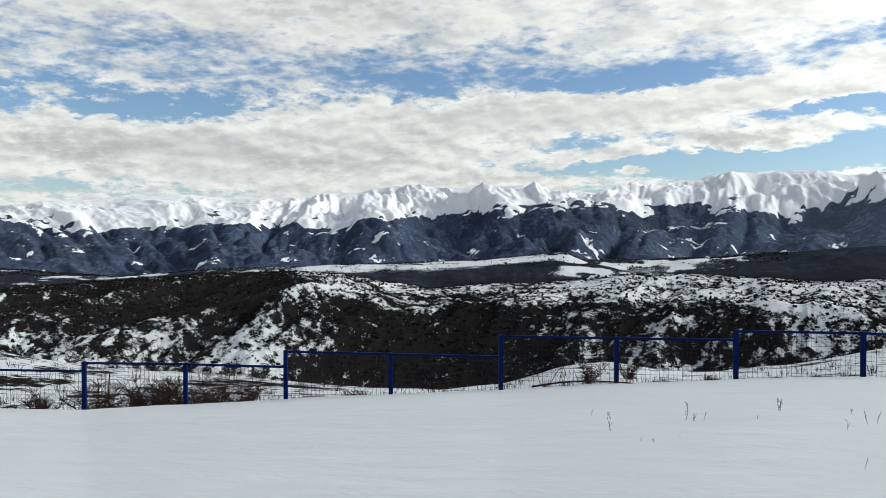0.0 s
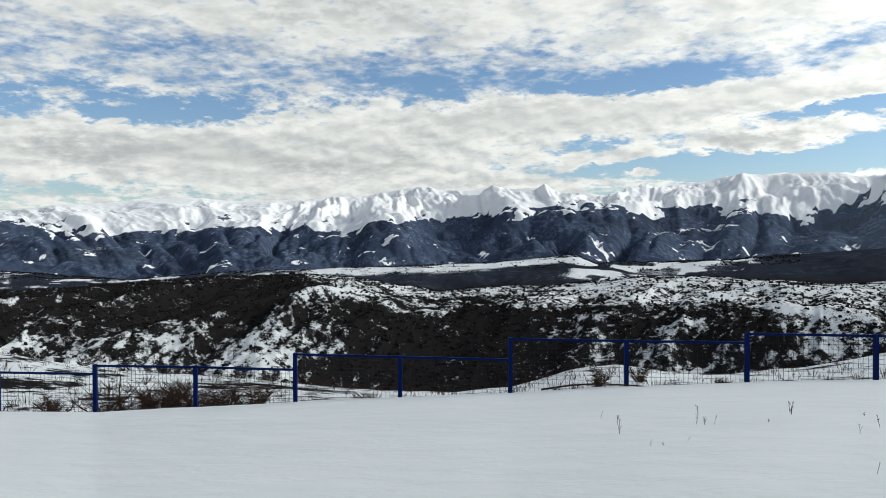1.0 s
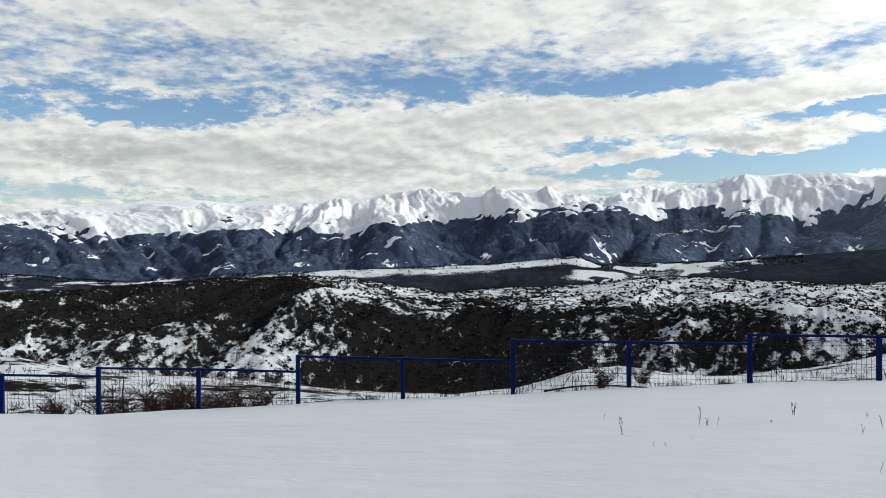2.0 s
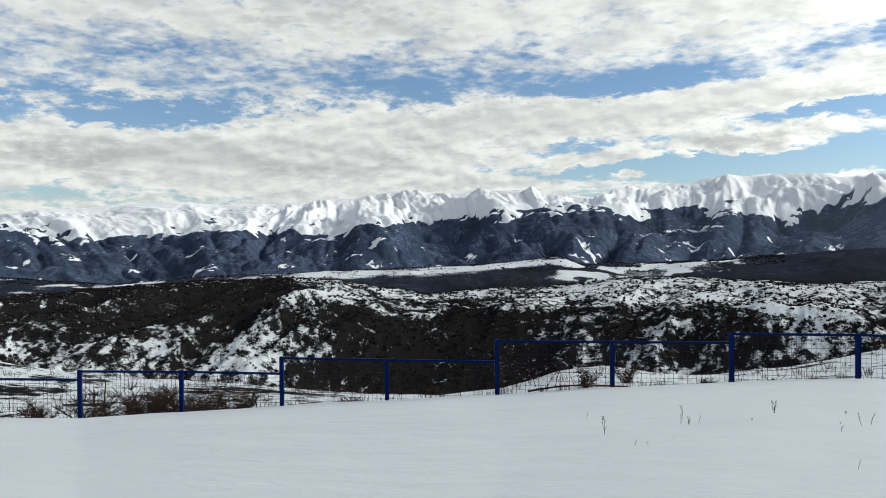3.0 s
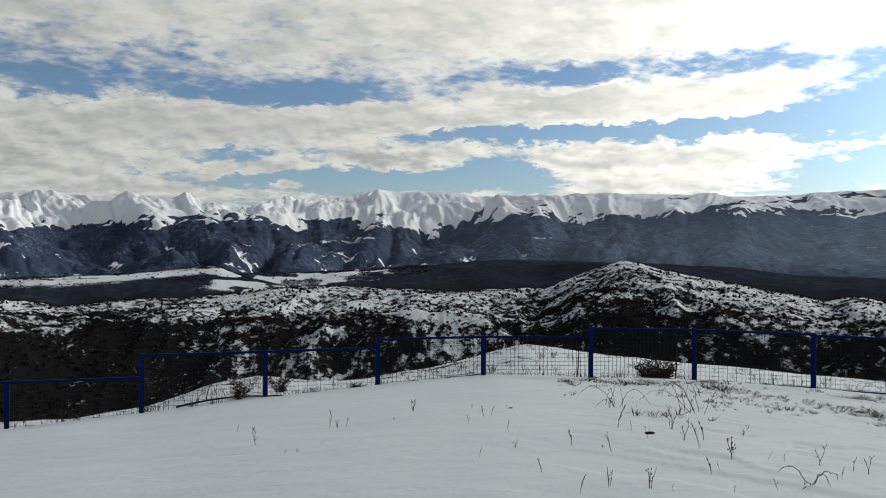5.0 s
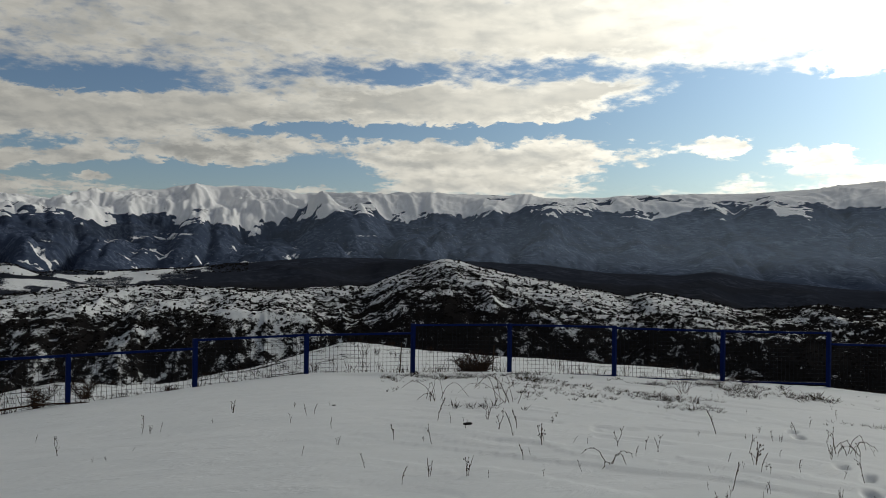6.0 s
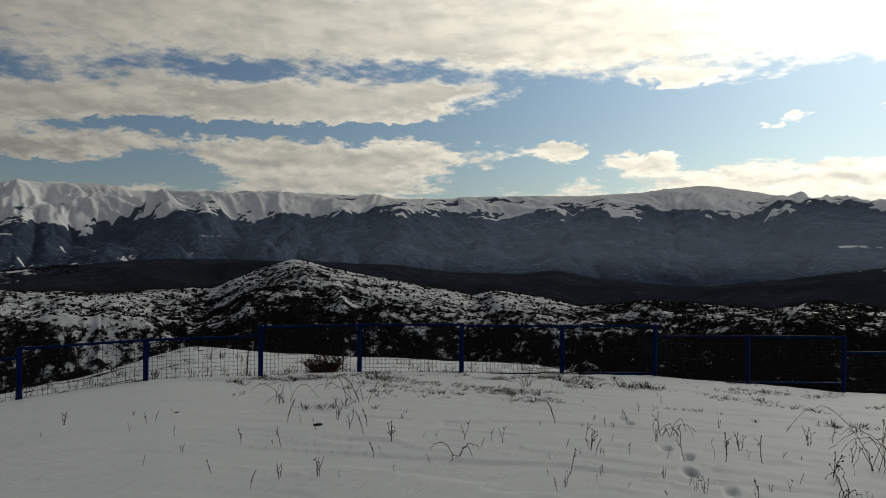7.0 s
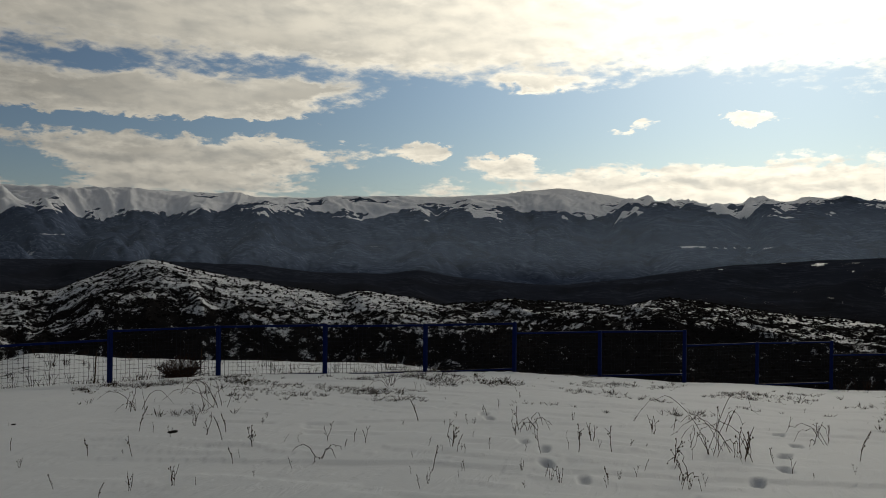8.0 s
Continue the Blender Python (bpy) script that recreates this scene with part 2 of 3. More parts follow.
# crest lines as the elevation in degrees against the azimuth
SNOW_PEAKS = [(-60, 2.0), (-29.7, 1.8), (-26.5, 2.32), (-23.4, 2.5), (-19, 2.84), (-15.6, 2.6), (-11.7, 2.74), (-6.8, 3.06), (-3.5, 3.58), (0.7, 3.46),
              (3.6, 3.54), (6.3, 3.73), (7.5, 3.18), (9.3, 3.29), (12.2, 2.94), (14.5, 3.43), (16.9, 3.87), (18.4, 3.91), (20.2, 4.34), (22, 4.21),
              (24.2, 4.37), (26.5, 4.21), (27.2, 3.95), (29.5, 4.05), (34, 3.9), (38, 4.07), (42.7, 4.04), (45.8, 3.8), (49, 3.85), (52.5, 4.02),
              (59.8, 4.12), (64, 4.35), (67.7, 4.76), (70.1, 4.38), (72.9, 3.84), (76, 3.61), (78.3, 3.5), (83.3, 3.59), (88.9, 3.2), (120, 3.0)]
FOOTHILLS = [(-60, 0.8), (-29.7, 0.69), (-26.5, 0.56), (-23, 0.66), (-19.4, 0.59), (-14.5, 0.69), (-9.3, 0.7), (-7.6, 0.1), (-6, 1.33), (-4.3, 1.13),
             (-1, 1.34), (4, 1.63), (6.9, 1.87), (12.2, 2.0), (16.9, 1.8), (18.4, 1.67), (20.6, 1.92), (22.8, 1.43), (24.2, 1.22), (26.9, 1.75),
             (29.6, 2.2), (32.6, 2.6), (36.3, 2.35), (39.7, 2.65), (42, 3.1), (44.5, 3.2), (47.4, 2.6), (49.9, 2.7), (52.3, 3.2), (55.6, 2.8),
             (59, 2.94), (62, 2.8), (64, 2.98), (66.5, 2.83), (68.9, 2.2), (72.1, 2.9), (75.3, 3.2), (77.5, 2.9), (83.3, 3.06), (85, 3.4), (88.9, 3.1), (120, 2.8)]
VALLEY_RIDGE = [(-60, -2.0), (-29.8, -2.1), (-23, -2.9), (-18, -2.5), (-11.7, -2.37), (-3.5, -2.1), (3.2, -1.8), (6.5, -1.45), (9, -1.24), (10.2, -1.8), (16, -1.7),
                (20, -1.49), (22.4, -1.27), (26, -0.94), (29.6, -0.7), (34.4, -0.73), (39.8, -0.9), (45.5, -1.08), (50, -1.55), (54.9, -1.64), (57.3, -1.33),
                (60, -1.81), (64, -2.18), (68, -2.3), (73, -1.7), (78, -0.95), (80, -0.65), (89, -0.05), (120, 0.0)]
MID_HILLS = [(-60, -3.0), (-29.8, -3.5), (-23, -3.19), (-15.6, -2.73), (-7.6, -2.81), (-1, -4.0), (4.8, -3.45), (9, -3.34), (13, -2.9), (19, -2.7),
             (22.4, -2.89), (26, -3.12), (29.6, -2.9), (32.7, -2.8), (36.1, -1.3), (38.3, -0.72), (40.9, -1.3), (43.6, -1.89), (47.5, -2.62), (51.6, -3.11),
             (53.2, -2.77), (56.5, -3.37), (59, -3.9), (62, -3.66), (64, -3.34), (68.2, -3.56), (72.2, -3.67), (75.3, -3.0), (79, -3.48), (83.4, -4.09), (89, -4.4), (120, -4.4)]
NEAR_RIDGE = [(-60, -6.5), (-29.8, -7.33), (-26.6, -8.1), (-23, -8.9), (-19.5, -9.3), (-11.7, -10.34), (-5.6, -11.0), (-0.2, -11.2), (4.3, -10.7), (8.6, -9.4), (11.9, -8.98),
              (15.5, -9.3), (18, -9.4), (20.6, -9.1), (24.2, -8.6), (27, -7.95), (29.3, -7.3), (31.4, -6.75), (36.2, -7.14), (43.6, -7.8), (50, -8.0), (55.8, -8.12), (60, -8.7), (66, -9.6), (120, -9.6)]
FENCE_FOOT = [(-180, 0.0), (-90, -0.6), (-45, -1.7), (-29.8, -1.8), (-24.9, -1.77), (-18.4, -1.62), (-11.5, -1.45), (-3.8, -1.29), (4.3, -1.15), (12.6, -0.98), (20.7, -0.86), (29.8, -0.77),
              (35.9, -0.8), (43.2, -0.83), (50.6, -0.85), (57.8, -0.88), (64.4, -0.95), (70.6, -1.11), (76.5, -1.27), (81.2, -1.4), (85.8, -1.59), (95, -1.9), (120, -1.5), (180, 0.0)]
FENCE_FAR = [(-180, 30), (-45, 20.5), (-24.9, 16.4), (-18.4, 15.5), (-11.5, 14.7), (-3.8, 14.1), (4.3, 13.8), (12.6, 13.8), (20.7, 14.1), (28.3, 14.7), (35.8, 15.1), (43.2, 15.5),
             (50.5, 15.6), (57.8, 15.9), (64.4, 16.6), (70.6, 17.4), (76.5, 18.2), (81.2, 19.5), (85.8, 20.7), (110, 30), (180, 30)]


# boot prints in the snow: place and turn
FOOTPRINTS = [(6.95, 3.05, -0.9), (6.74, 2.73, -1.2), (6.2, 2.48, -0.8), (5.9, 2.03, -1.1), (6.62, 0.83, -1.5), (7.28, 0.71, -1.2), (8.07, 0.81, -1.6), (8.82, 0.79, -1.3), (9.47, 1.05, -1.5), (8.04, 3.99, -0.9), (8.35, 4.22, -1.1)]


def height_at(el, r):
    return EYE + r * np.tan(np.radians(el))


def mountains(az, r):
    """Elevation in degrees of the range: forested spurs with steep gullies below, snowy ribs up to the crest."""
    q = (r - 2350) / 2000
    peaks, foot = curve(az, SNOW_PEAKS), curve(az, FOOTHILLS)
    u = az + 1.6 * fbm(az, q * 10, 4.0, 3, 201) + 5.0 * (q - 0.4) * np.sin(az * 0.23 + 1.0)
    lo = smooth(q, 0.0, 0.5)
    lo = 0.45 * lo + 0.55 * np.clip(q / 0.5, 0, 1)
    hi = np.clip((q - 0.5) / 0.5, 0, 1)
    base = np.minimum(curve(az, VALLEY_RIDGE) - 0.1, -1.45)
    el = base + (foot - 0.15 - base) * lo + (peaks - foot + 0.15) * hi ** 0.85
    wooded = smooth(q, -0.02, 0.12) * (1 - smooth(q, 0.52, 0.80))
    bare = smooth(q, 0.46, 0.66) * (1 - 0.85 * smooth(q, 0.86, 1.0))
    el = el - wooded * (1 - 0.45 * smooth(az, 38, 55)) * (3.3 * fbm(u, q * 9, 5.2, 2, 211, 0.40, True) + 0.9 * fbm(u + 4 * q, q * 16, 1.7, 3, 215, 0.45, True) - 0.10)
    el = el + bare * (1.4 - 0.72 * smooth(az, 28, 44) + 0.3 * smooth(az, 58, 66) - 0.5 * (1 - smooth(az, -16, -6))) * ((1.1 * fbm(u, q * 10, 4.4, 2, 221, 0.5, True) + 1.05 * fbm(u + 3 * q, q * 7, 2.0, 6, 226, 0.60, True)) - 0.10)
    # low wooded hills along the foot
    el = el + 1.0 * np.exp(-((q - 0.12) / 0.09) ** 2) * smooth(fbm(az + 14 * q, q * 22, 3.4, 4, 241), -0.05, 0.40)
    return el - 1.6 * smooth(q, 1.0, 1.22)


def hill_ribs(x, y):
    """Ridges and gullies of the middle hills: high on a ridge, low in a gully."""
    wx, wy = x + 40 * fbm(x, y, 120, 2, 39), y + 40 * fbm(x, y, 120, 2, 40)
    return fbm(wx * 0.90 - 0.44 * wy, (wy * 0.90 + 0.44 * wx) * 0.40, 75, 6, 41, 0.52, True)


# how far the steep lower half of the middle hills starts below their crest, in degrees
HILL_BROW = [(-60, 2.6), (-30, 2.6), (-14, 2.3), (-6, 1.6), (0, 1.4), (8, 1.9), (28, 2.3), (34, 2.7), (39, 3.1), (46, 2.5), (60, 2.0), (120, 2.0)]


def land(az, r):
    """Height of the ground at azimuth az (degrees) and distance r, and how far it is wooded."""
    x, y = r * np.sin(np.radians(az)), r * np.cos(np.radians(az))
    soft = fbm(az, az * 0, 2.2, 4, 11) * 0.25
    valley, mid, near = curve(az, VALLEY_RIDGE) + soft * 0.4, curve(az, MID_HILLS) + soft * 0.6, curve(az, NEAR_RIDGE) + soft * 0.4
    far, base = curve(az, FENCE_FAR), curve(az, FENCE_FOOT)
    t = np.clip(r / far, 0, 1)
    front = base * t ** 1.7
    foot_el = np.degrees(np.arctan((base - EYE) / far))
    brow = mid - curve(az, HILL_BROW)
    stops = [
        (far, foot_el), (far * 1.25, np.minimum(foot_el - 0.7, near - 0.8)), (42.0 + 0 * r, near), (75.0 + 0 * r, near - 2.6), (140.0 + 0 * r, near - 3.4), (560.0 + 0 * r, -12.2 + soft),
        (690.0 + 0 * r, brow), (850.0 + 0 * r, mid), (960.0 + 0 * r, mid - 0.9), (1700.0 + 0 * r, valley), (1950.0 + 0 * r, valley - 0.55), (2350.0 + 0 * r, np.minimum(valley - 0.1, -1.45)),
    ]
    el = stops[0][1]
    for (r0, e0), (r1, e1) in zip(stops, stops[1:]):
        s = np.clip((np.log(np.maximum(r, 0.1)) - np.log(r0)) / (np.log(r1) - np.log(r0)), 0, 1)
        s = 0.5 * s + 0.5 * s * s * (3 - 2 * s)
        el = np.where(r >= r0, e0 + (e1 - e0) * s, el)
    z = np.where(r < far, front, height_at(el, r))
    # relief
    z = np.where(r > 2350, height_at(mountains(az, r), r), z)
    z = z + smooth(r, 2350, 2700) * (1 - 0.7 * np.exp(-((r - 4350) / 160) ** 2)) * fbm(x, y, 70, 4, 37, 0.5, True) * 6
    hills = smooth(r, 420, 600) * (1 - smooth(r, 1000, 1100)) * (1 - 0.8 * np.exp(-((r - 850) / 60) ** 2))
    vales = smooth(r, 1000, 1200) * (1 - smooth(r, 2200, 2350)) * (1 - 0.85 * np.exp(-((r - 1700) / 160) ** 2))
    z = z + hills * (hill_ribs(x, y) * (24 + 16 * (1 - smooth(az, -12, -4))) + fbm(x, y, 20, 3, 44) * 2.4) + vales * fbm(x, y, 180, 5, 45, 0.5, True) * 26
    z = z + smooth(r, 24, 45) * (1 - smooth(r, 90, 200)) * fbm(x, y, 14, 4, 47) * 0.8
    close = 1 - smooth(r, 16, 26)
    z = z + close * smooth(r, 1, 4) * (fbm(x, y * 1.8, 3.2, 4, 51) * 0.07 + fbm(x + y, y * 2.0, 0.55, 3, 54) * 0.014
                                          + smooth(fbm(0.55 * (0.42 * x - 0.9 * y), 2.0 * (0.9 * x + 0.42 * y), 1.5, 4, 57), 0.03, 0.06) * 0.018 * smooth(az, 24, 50)
                                          + smooth(fbm(0.5 * (0.25 * x - 0.97 * y), 2.4 * (0.97 * x + 0.25 * y), 0.9, 4, 58), 0.10, 0.13) * 0.012 * smooth(az, 26, 50))
    for fx, fy, turn in FOOTPRINTS:
        c, d = np.cos(turn), np.sin(turn)
        u, v = (x - fx) * c + (y - fy) * d, (y - fy) * c - (x - fx) * d
        dent = (u / 0.048) ** 4 + (v / 0.115) ** 4
        z = z - np.where(dent < 12, 0.058 * np.exp(-dent), 0.0) * (r < 14)
    return x, y, z


# open ground in the forest of the range: azimuth, elevation, half width, half height, weight
CLEARINGS = [(12.3, 2.10, 1.5, 0.10, 1.2), (12.7, 1.85, 0.16, 0.30, 0.9), (13.1, 1.50, 0.22, 0.25, 0.8), (17.5, 0.55, 2.6, 0.16, 0.8), (15.2, 0.30, 2.0, 0.14, 0.6), (19.0, 0.85, 1.8, 0.12, 0.7), (29.8, 2.68, 1.7, 0.13, 1.0),
             (32.4, 0.95, 1.6, 0.10, 0.6), (-3.5, 0.75, 1.1, 0.25, 0.5), (4.0, 0.35, 1.3, 0.22, 0.5), (-19, 0.25, 3.0, 0.12, 0.4), (-25, -0.7, 5.0, 0.45, 0.4), (36.5, 1.55, 1.0, 0.12, 0.5), (40.0, 0.8, 1.4, 0.1, 0.5),
             (77.0, 0.55, 2.2, 0.12, 0.7), (82.0, 0.5, 3.0, 0.14, 0.7), (54.0, 0.35, 0.6, 0.08, 0.6)]


def woods(az, r, x, y, z):
    """How far the ground is covered by scrub or forest, and how much painted far tone it takes."""
    el = np.degrees(np.arctan2(z - EYE, r))
    arc = az * 12.2 * (0.75 - 0.33 * smooth(az, -12, -4))
    patch = 0.40 * fbm(arc, r * 0.9, 45, 6, 61, 0.7) + 0.60 * fbm(arc, r * 0.9, 11, 4, 66, 0.7) + 0.6 * fbm(x, y, 5, 2, 67)
    w = np.zeros_like(r)
    # brush behind the fence
    w = np.where((r > 19) & (r <= 75), 0.24 + 0.24 * smooth(-az, -2, 14) + 0.7 * fbm(x, y, 3.0, 4, 68, 0.6), w)
    # middle hills: thin scrub on the tops, thick wood on the steep lower slopes
    ribs, crest = hill_ribs(x, y), curve(az, MID_HILLS)
    edge = curve(az, HILL_BROW) + 2.6 * fbm(x, y, 130, 4, 63, 0.55)
    steep = smooth(crest - el, edge - 0.45, edge + 0.45)
    left = 1 - smooth(az, -12.5, -8)
    mid = 0.42 + 0.32 * steep * (1 - left) + left * (0.62 - 0.20 * smooth(-el, 5.2, 6.6))
    mid = mid + 0.26 * smooth(az, -10, -7) * (1 - smooth(az, 4, 9)) * smooth(-el, 3.8, 4.6)
    mid = mid + 0.24 * smooth(az, 29, 35) * (1 - 0.6 * smooth(az, 40, 44)) * (1 - np.exp(-((crest - el) / 0.9) ** 2)) + 0.24 * smooth(az, 56, 64)
    mid = mid + 1.45 * patch - 1.0 * (ribs - 0.06) * (0.25 + 1.0 * left) + 0.35 * smooth(r, 860, 900)
    w = np.where((r > 75) & (r <= 1000), np.minimum(mid, 0.92), w)
    vale = 0.86 + 0.9 * fbm(x, y, 200, 5, 71)
    field = smooth(az, -19, -15) * (1 - smooth(az, 9.2, 10.2)) * np.exp(-((el - curve(az, VALLEY_RIDGE) + 0.22) / 0.30) ** 2)
    vale = vale - (0.85 + 2.2 * fbm(x, y, 80, 5, 73, 0.65)) * field + 0.9 * smooth(az, 19, 23) * (1 - smooth(az, 72, 78)) + 0.2 * smooth(az, 72, 78)
    vale = vale - 0.60 * (1 - smooth(az, -19, -12)) * smooth(fbm(x, y * 0.7, 60, 5, 74, 0.6), 0.0, 0.16)
    vale = vale - 0.75 * smooth(az, 7, 10) * (1 - smooth(az, 20, 27)) * smooth(fbm(x, y * 0.7, 60, 5, 76, 0.6), 0.0, 0.16)
    vale = vale - 0.55 * smooth(az, 74, 78) * smooth(fbm(x, y, 45, 5, 75, 0.6), 0.19, 0.25)
    w = np.where((r > 1000) & (r <= 2350), vale, w)
    line = curve(az, FOOTHILLS) + 0.02 + (2.2 + 0.8 * smooth(az, 26, 36)) * fbm(x, y, 210, 5, 81, 0.6) + 0.8 * fbm(x, y, 45, 3, 83)
    slope_wood = 1.0 - smooth(el, line - 0.07, line + 0.13) + 0.15 * fbm(x, y, 120, 4, 85)
    slope_wood = slope_wood + 0.85 * smooth(fbm(x, y, 80, 6, 89, 0.68) + 0.07 * smooth(az, 26, 36), 0.08, 0.22) * (1 - smooth(el, line + 0.2, line + 1.3))
    slope_wood = slope_wood - 0.7 * smooth(fbm(x, y * 0.6, 60, 6, 90, 0.66), 0.10, 0.24) * (1 - smooth(el, 0.1, 0.9)) * (1 - 0.8 * smooth(az, 26, 40))
    for a0, e0, wide, high, weight in CLEARINGS:
        slope_wood = slope_wood - weight * np.exp(-((az - a0) / wide) ** 2 - ((el - e0) / high) ** 2) * smooth(fbm(x, y, 30, 4, 88, 0.6), -0.16, 0.06)
    w = np.where(r > 2350, slope_wood, w)
    # grows with distance alone: the share of haze and sun painted into the colours
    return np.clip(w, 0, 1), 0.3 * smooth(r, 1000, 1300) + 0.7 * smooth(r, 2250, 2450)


def build_ground():
    az = np.concatenate([np.arange(-38, 98, 0.11), np.arange(98, 322, 4.0)])
    rs = np.concatenate([np.geomspace(0.6, 3.5, 16, endpoint=False), np.linspace(3.5, 14, 170, endpoint=False), np.linspace(14, 24, 50, endpoint=False), np.geomspace(24, 200, 70, endpoint=False), np.geomspace(200, 560, 16, endpoint=False), np.linspace(560, 900, 110, endpoint=False),
                         np.linspace(900, 1500, 24, endpoint=False), np.linspace(1500, 2350, 50, endpoint=False), np.linspace(2350, 4500, 190, endpoint=False), np.linspace(4500, 4800, 4)])
    wrapped = (az + 180) % 360 - 180
    A, Rr = np.meshgrid(wrapped, rs)
    x, y, z = land(A, Rr)
    w, g = woods(A, Rr, x, y, z)
    nr, na = A.shape
    co = np.stack([x, y, z], -1).reshape(-1, 3)
    i, j = np.meshgrid(np.arange(nr - 1), np.arange(na), indexing="ij")
    k = (j + 1) % na
    quads = np.stack([i * na + j, i * na + k, (i + 1) * na + k, (i + 1) * na + j], -1).reshape(-1, 4)
    me = bpy.data.meshes.new("ground")
    co = np.vstack([co, [[0, 0, float(z[0].mean())]]])
    tip = len(co) - 1
    jj = np.arange(na)
    tris = np.stack([np.full(na, tip), (jj + 1) % na, jj], -1)
    me.vertices.add(len(co))
    me.vertices.foreach_set("co", co.ravel())
    loops = np.concatenate([quads.ravel(), tris.ravel()])
    me.loops.add(len(loops))
    me.loops.foreach_set("vertex_index", loops)
    starts = np.concatenate([np.arange(len(quads)) * 4, len(quads) * 4 + np.arange(na) * 3])
    me.polygons.add(len(starts))
    me.polygons.foreach_set("loop_start", starts)
    me.update(calc_edges=True)
    me.polygons.foreach_set("use_smooth", np.ones(len(starts), bool))
    for name, v in (("wood", w), ("far_tone", g)):
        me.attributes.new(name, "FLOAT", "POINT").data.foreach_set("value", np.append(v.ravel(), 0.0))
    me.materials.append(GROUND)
    return tagged(new("ground", me), "snow-covered knoll falling to scrubby hills and snowy mountains", "ground", kind="structure")


build_ground()
RNG = np.random.default_rng(5)


def triangles_object(name, co, tris, mat):
    me = bpy.data.meshes.new(name)
    me.vertices.add(len(co))
    me.vertices.foreach_set("co", co.ravel())
    me.loops.add(tris.size)
    me.loops.foreach_set("vertex_index", tris.ravel())
    me.polygons.add(len(tris))
    me.polygons.foreach_set("loop_start", np.arange(len(tris)) * 3)
    me.update(calc_edges=True)
    me.materials.append(mat)
    return new(name, me)


def tufts(x, y, z, size, count, spread, thick, mat, name, waist_at=(0.35, 0.65)):
    """Bare bushes: each a sheaf of thin tapered stems that lean outward."""
    n = len(x)
    a = RNG.uniform(0, 2 * np.pi, (n, count))
    lean = RNG.uniform(0.1, spread, (n, count))
    tall = size[:, None] * RNG.uniform(0.55, 1.0, (n, count))
    off = size[:, None] * RNG.uniform(0.0, 0.35, (n, count))
    bx, by = x[:, None] + off * np.cos(a), y[:, None] + off * np.sin(a)
    bz = z[:, None] + 0 * a
    tip = np.stack([bx + np.cos(a) * lean * tall, by + np.sin(a) * lean * tall, bz + tall], -1)
    at = RNG.uniform(*waist_at, (n, count))
    waist = np.stack([bx + np.cos(a) * lean * tall * at, by + np.sin(a) * lean * tall * at, bz + tall * at], -1)
    root = np.stack([bx, by, bz - 0.1 * tall], -1)
    w = (thick * size)[:, None] * RNG.uniform(0.6, 1.3, (n, count))
    ring = [waist + np.stack([w * np.cos(a + q), w * np.sin(a + q), w * 0.3 * np.sin(q)], -1) for q in (0.0, 2.09, 4.19)]
    co = np.stack([root, *ring, tip], 2).reshape(-1, 3)
    base = np.arange(n * count)[:, None, None] * 5
    pattern = np.array([(0, 2, 1), (0, 3, 2), (0, 1, 3), (4, 1, 2), (4, 2, 3), (4, 3, 1)])[None]
    return triangles_object(name, co, (base + pattern).reshape(-1, 3), mat)


def crowns(x, y, z, size, lobes, mat, name):
    """Bare shrubs and small trees: each a few uneven, faceted lumps of twigs beside one another."""
    n = len(x)
    s = size[:, None] * RNG.uniform(0.35, 0.75, (n, lobes))
    a = RNG.uniform(0, 2 * np.pi, (n, lobes))
    off = size[:, None] * RNG.uniform(0.1, 0.75, (n, lobes))
    mid = np.stack([x[:, None] + off * np.cos(a), y[:, None] + off * np.sin(a), z[:, None] + s * RNG.uniform(0.3, 0.9, (n, lobes))], -1)
    way = np.array([(1, 0, -0.1), (0.0, 1, 0), (-1, 0, 0.1), (0, -1, 0), (0.1, 0, 1.15), (0, 0.1, -0.9)])
    co = mid[:, :, None] + way * s[:, :, None, None] * RNG.uniform(0.6, 1.3, (n, lobes, 6, 1)) + RNG.uniform(-0.25, 0.25, (n, lobes, 6, 3)) * s[:, :, None, None]
    pattern = np.array([(0, 1, 4), (1, 2, 4), (2, 3, 4), (3, 0, 4), (1, 0, 5), (2, 1, 5), (3, 2, 5), (0, 3, 5)])
    return triangles_object(name, co.reshape(-1, 3), (np.arange(n * lobes)[:, None, None] * 6 + pattern).reshape(-1, 3), mat)


def scatter(n, r0, r1, az0, az1, level, least=0.24, most=0.58):
    az, r = RNG.uniform(az0, az1, n), RNG.uniform(r0, r1, n)
    x, y, z = land(az, r)
    w, _ = woods(az, r, x, y, z)
    keep = RNG.uniform(0, 1, n) < least + (most - least) * smooth(w, level - 0.22, level + 0.25)
    return x[keep], y[keep], z[keep], r[keep]


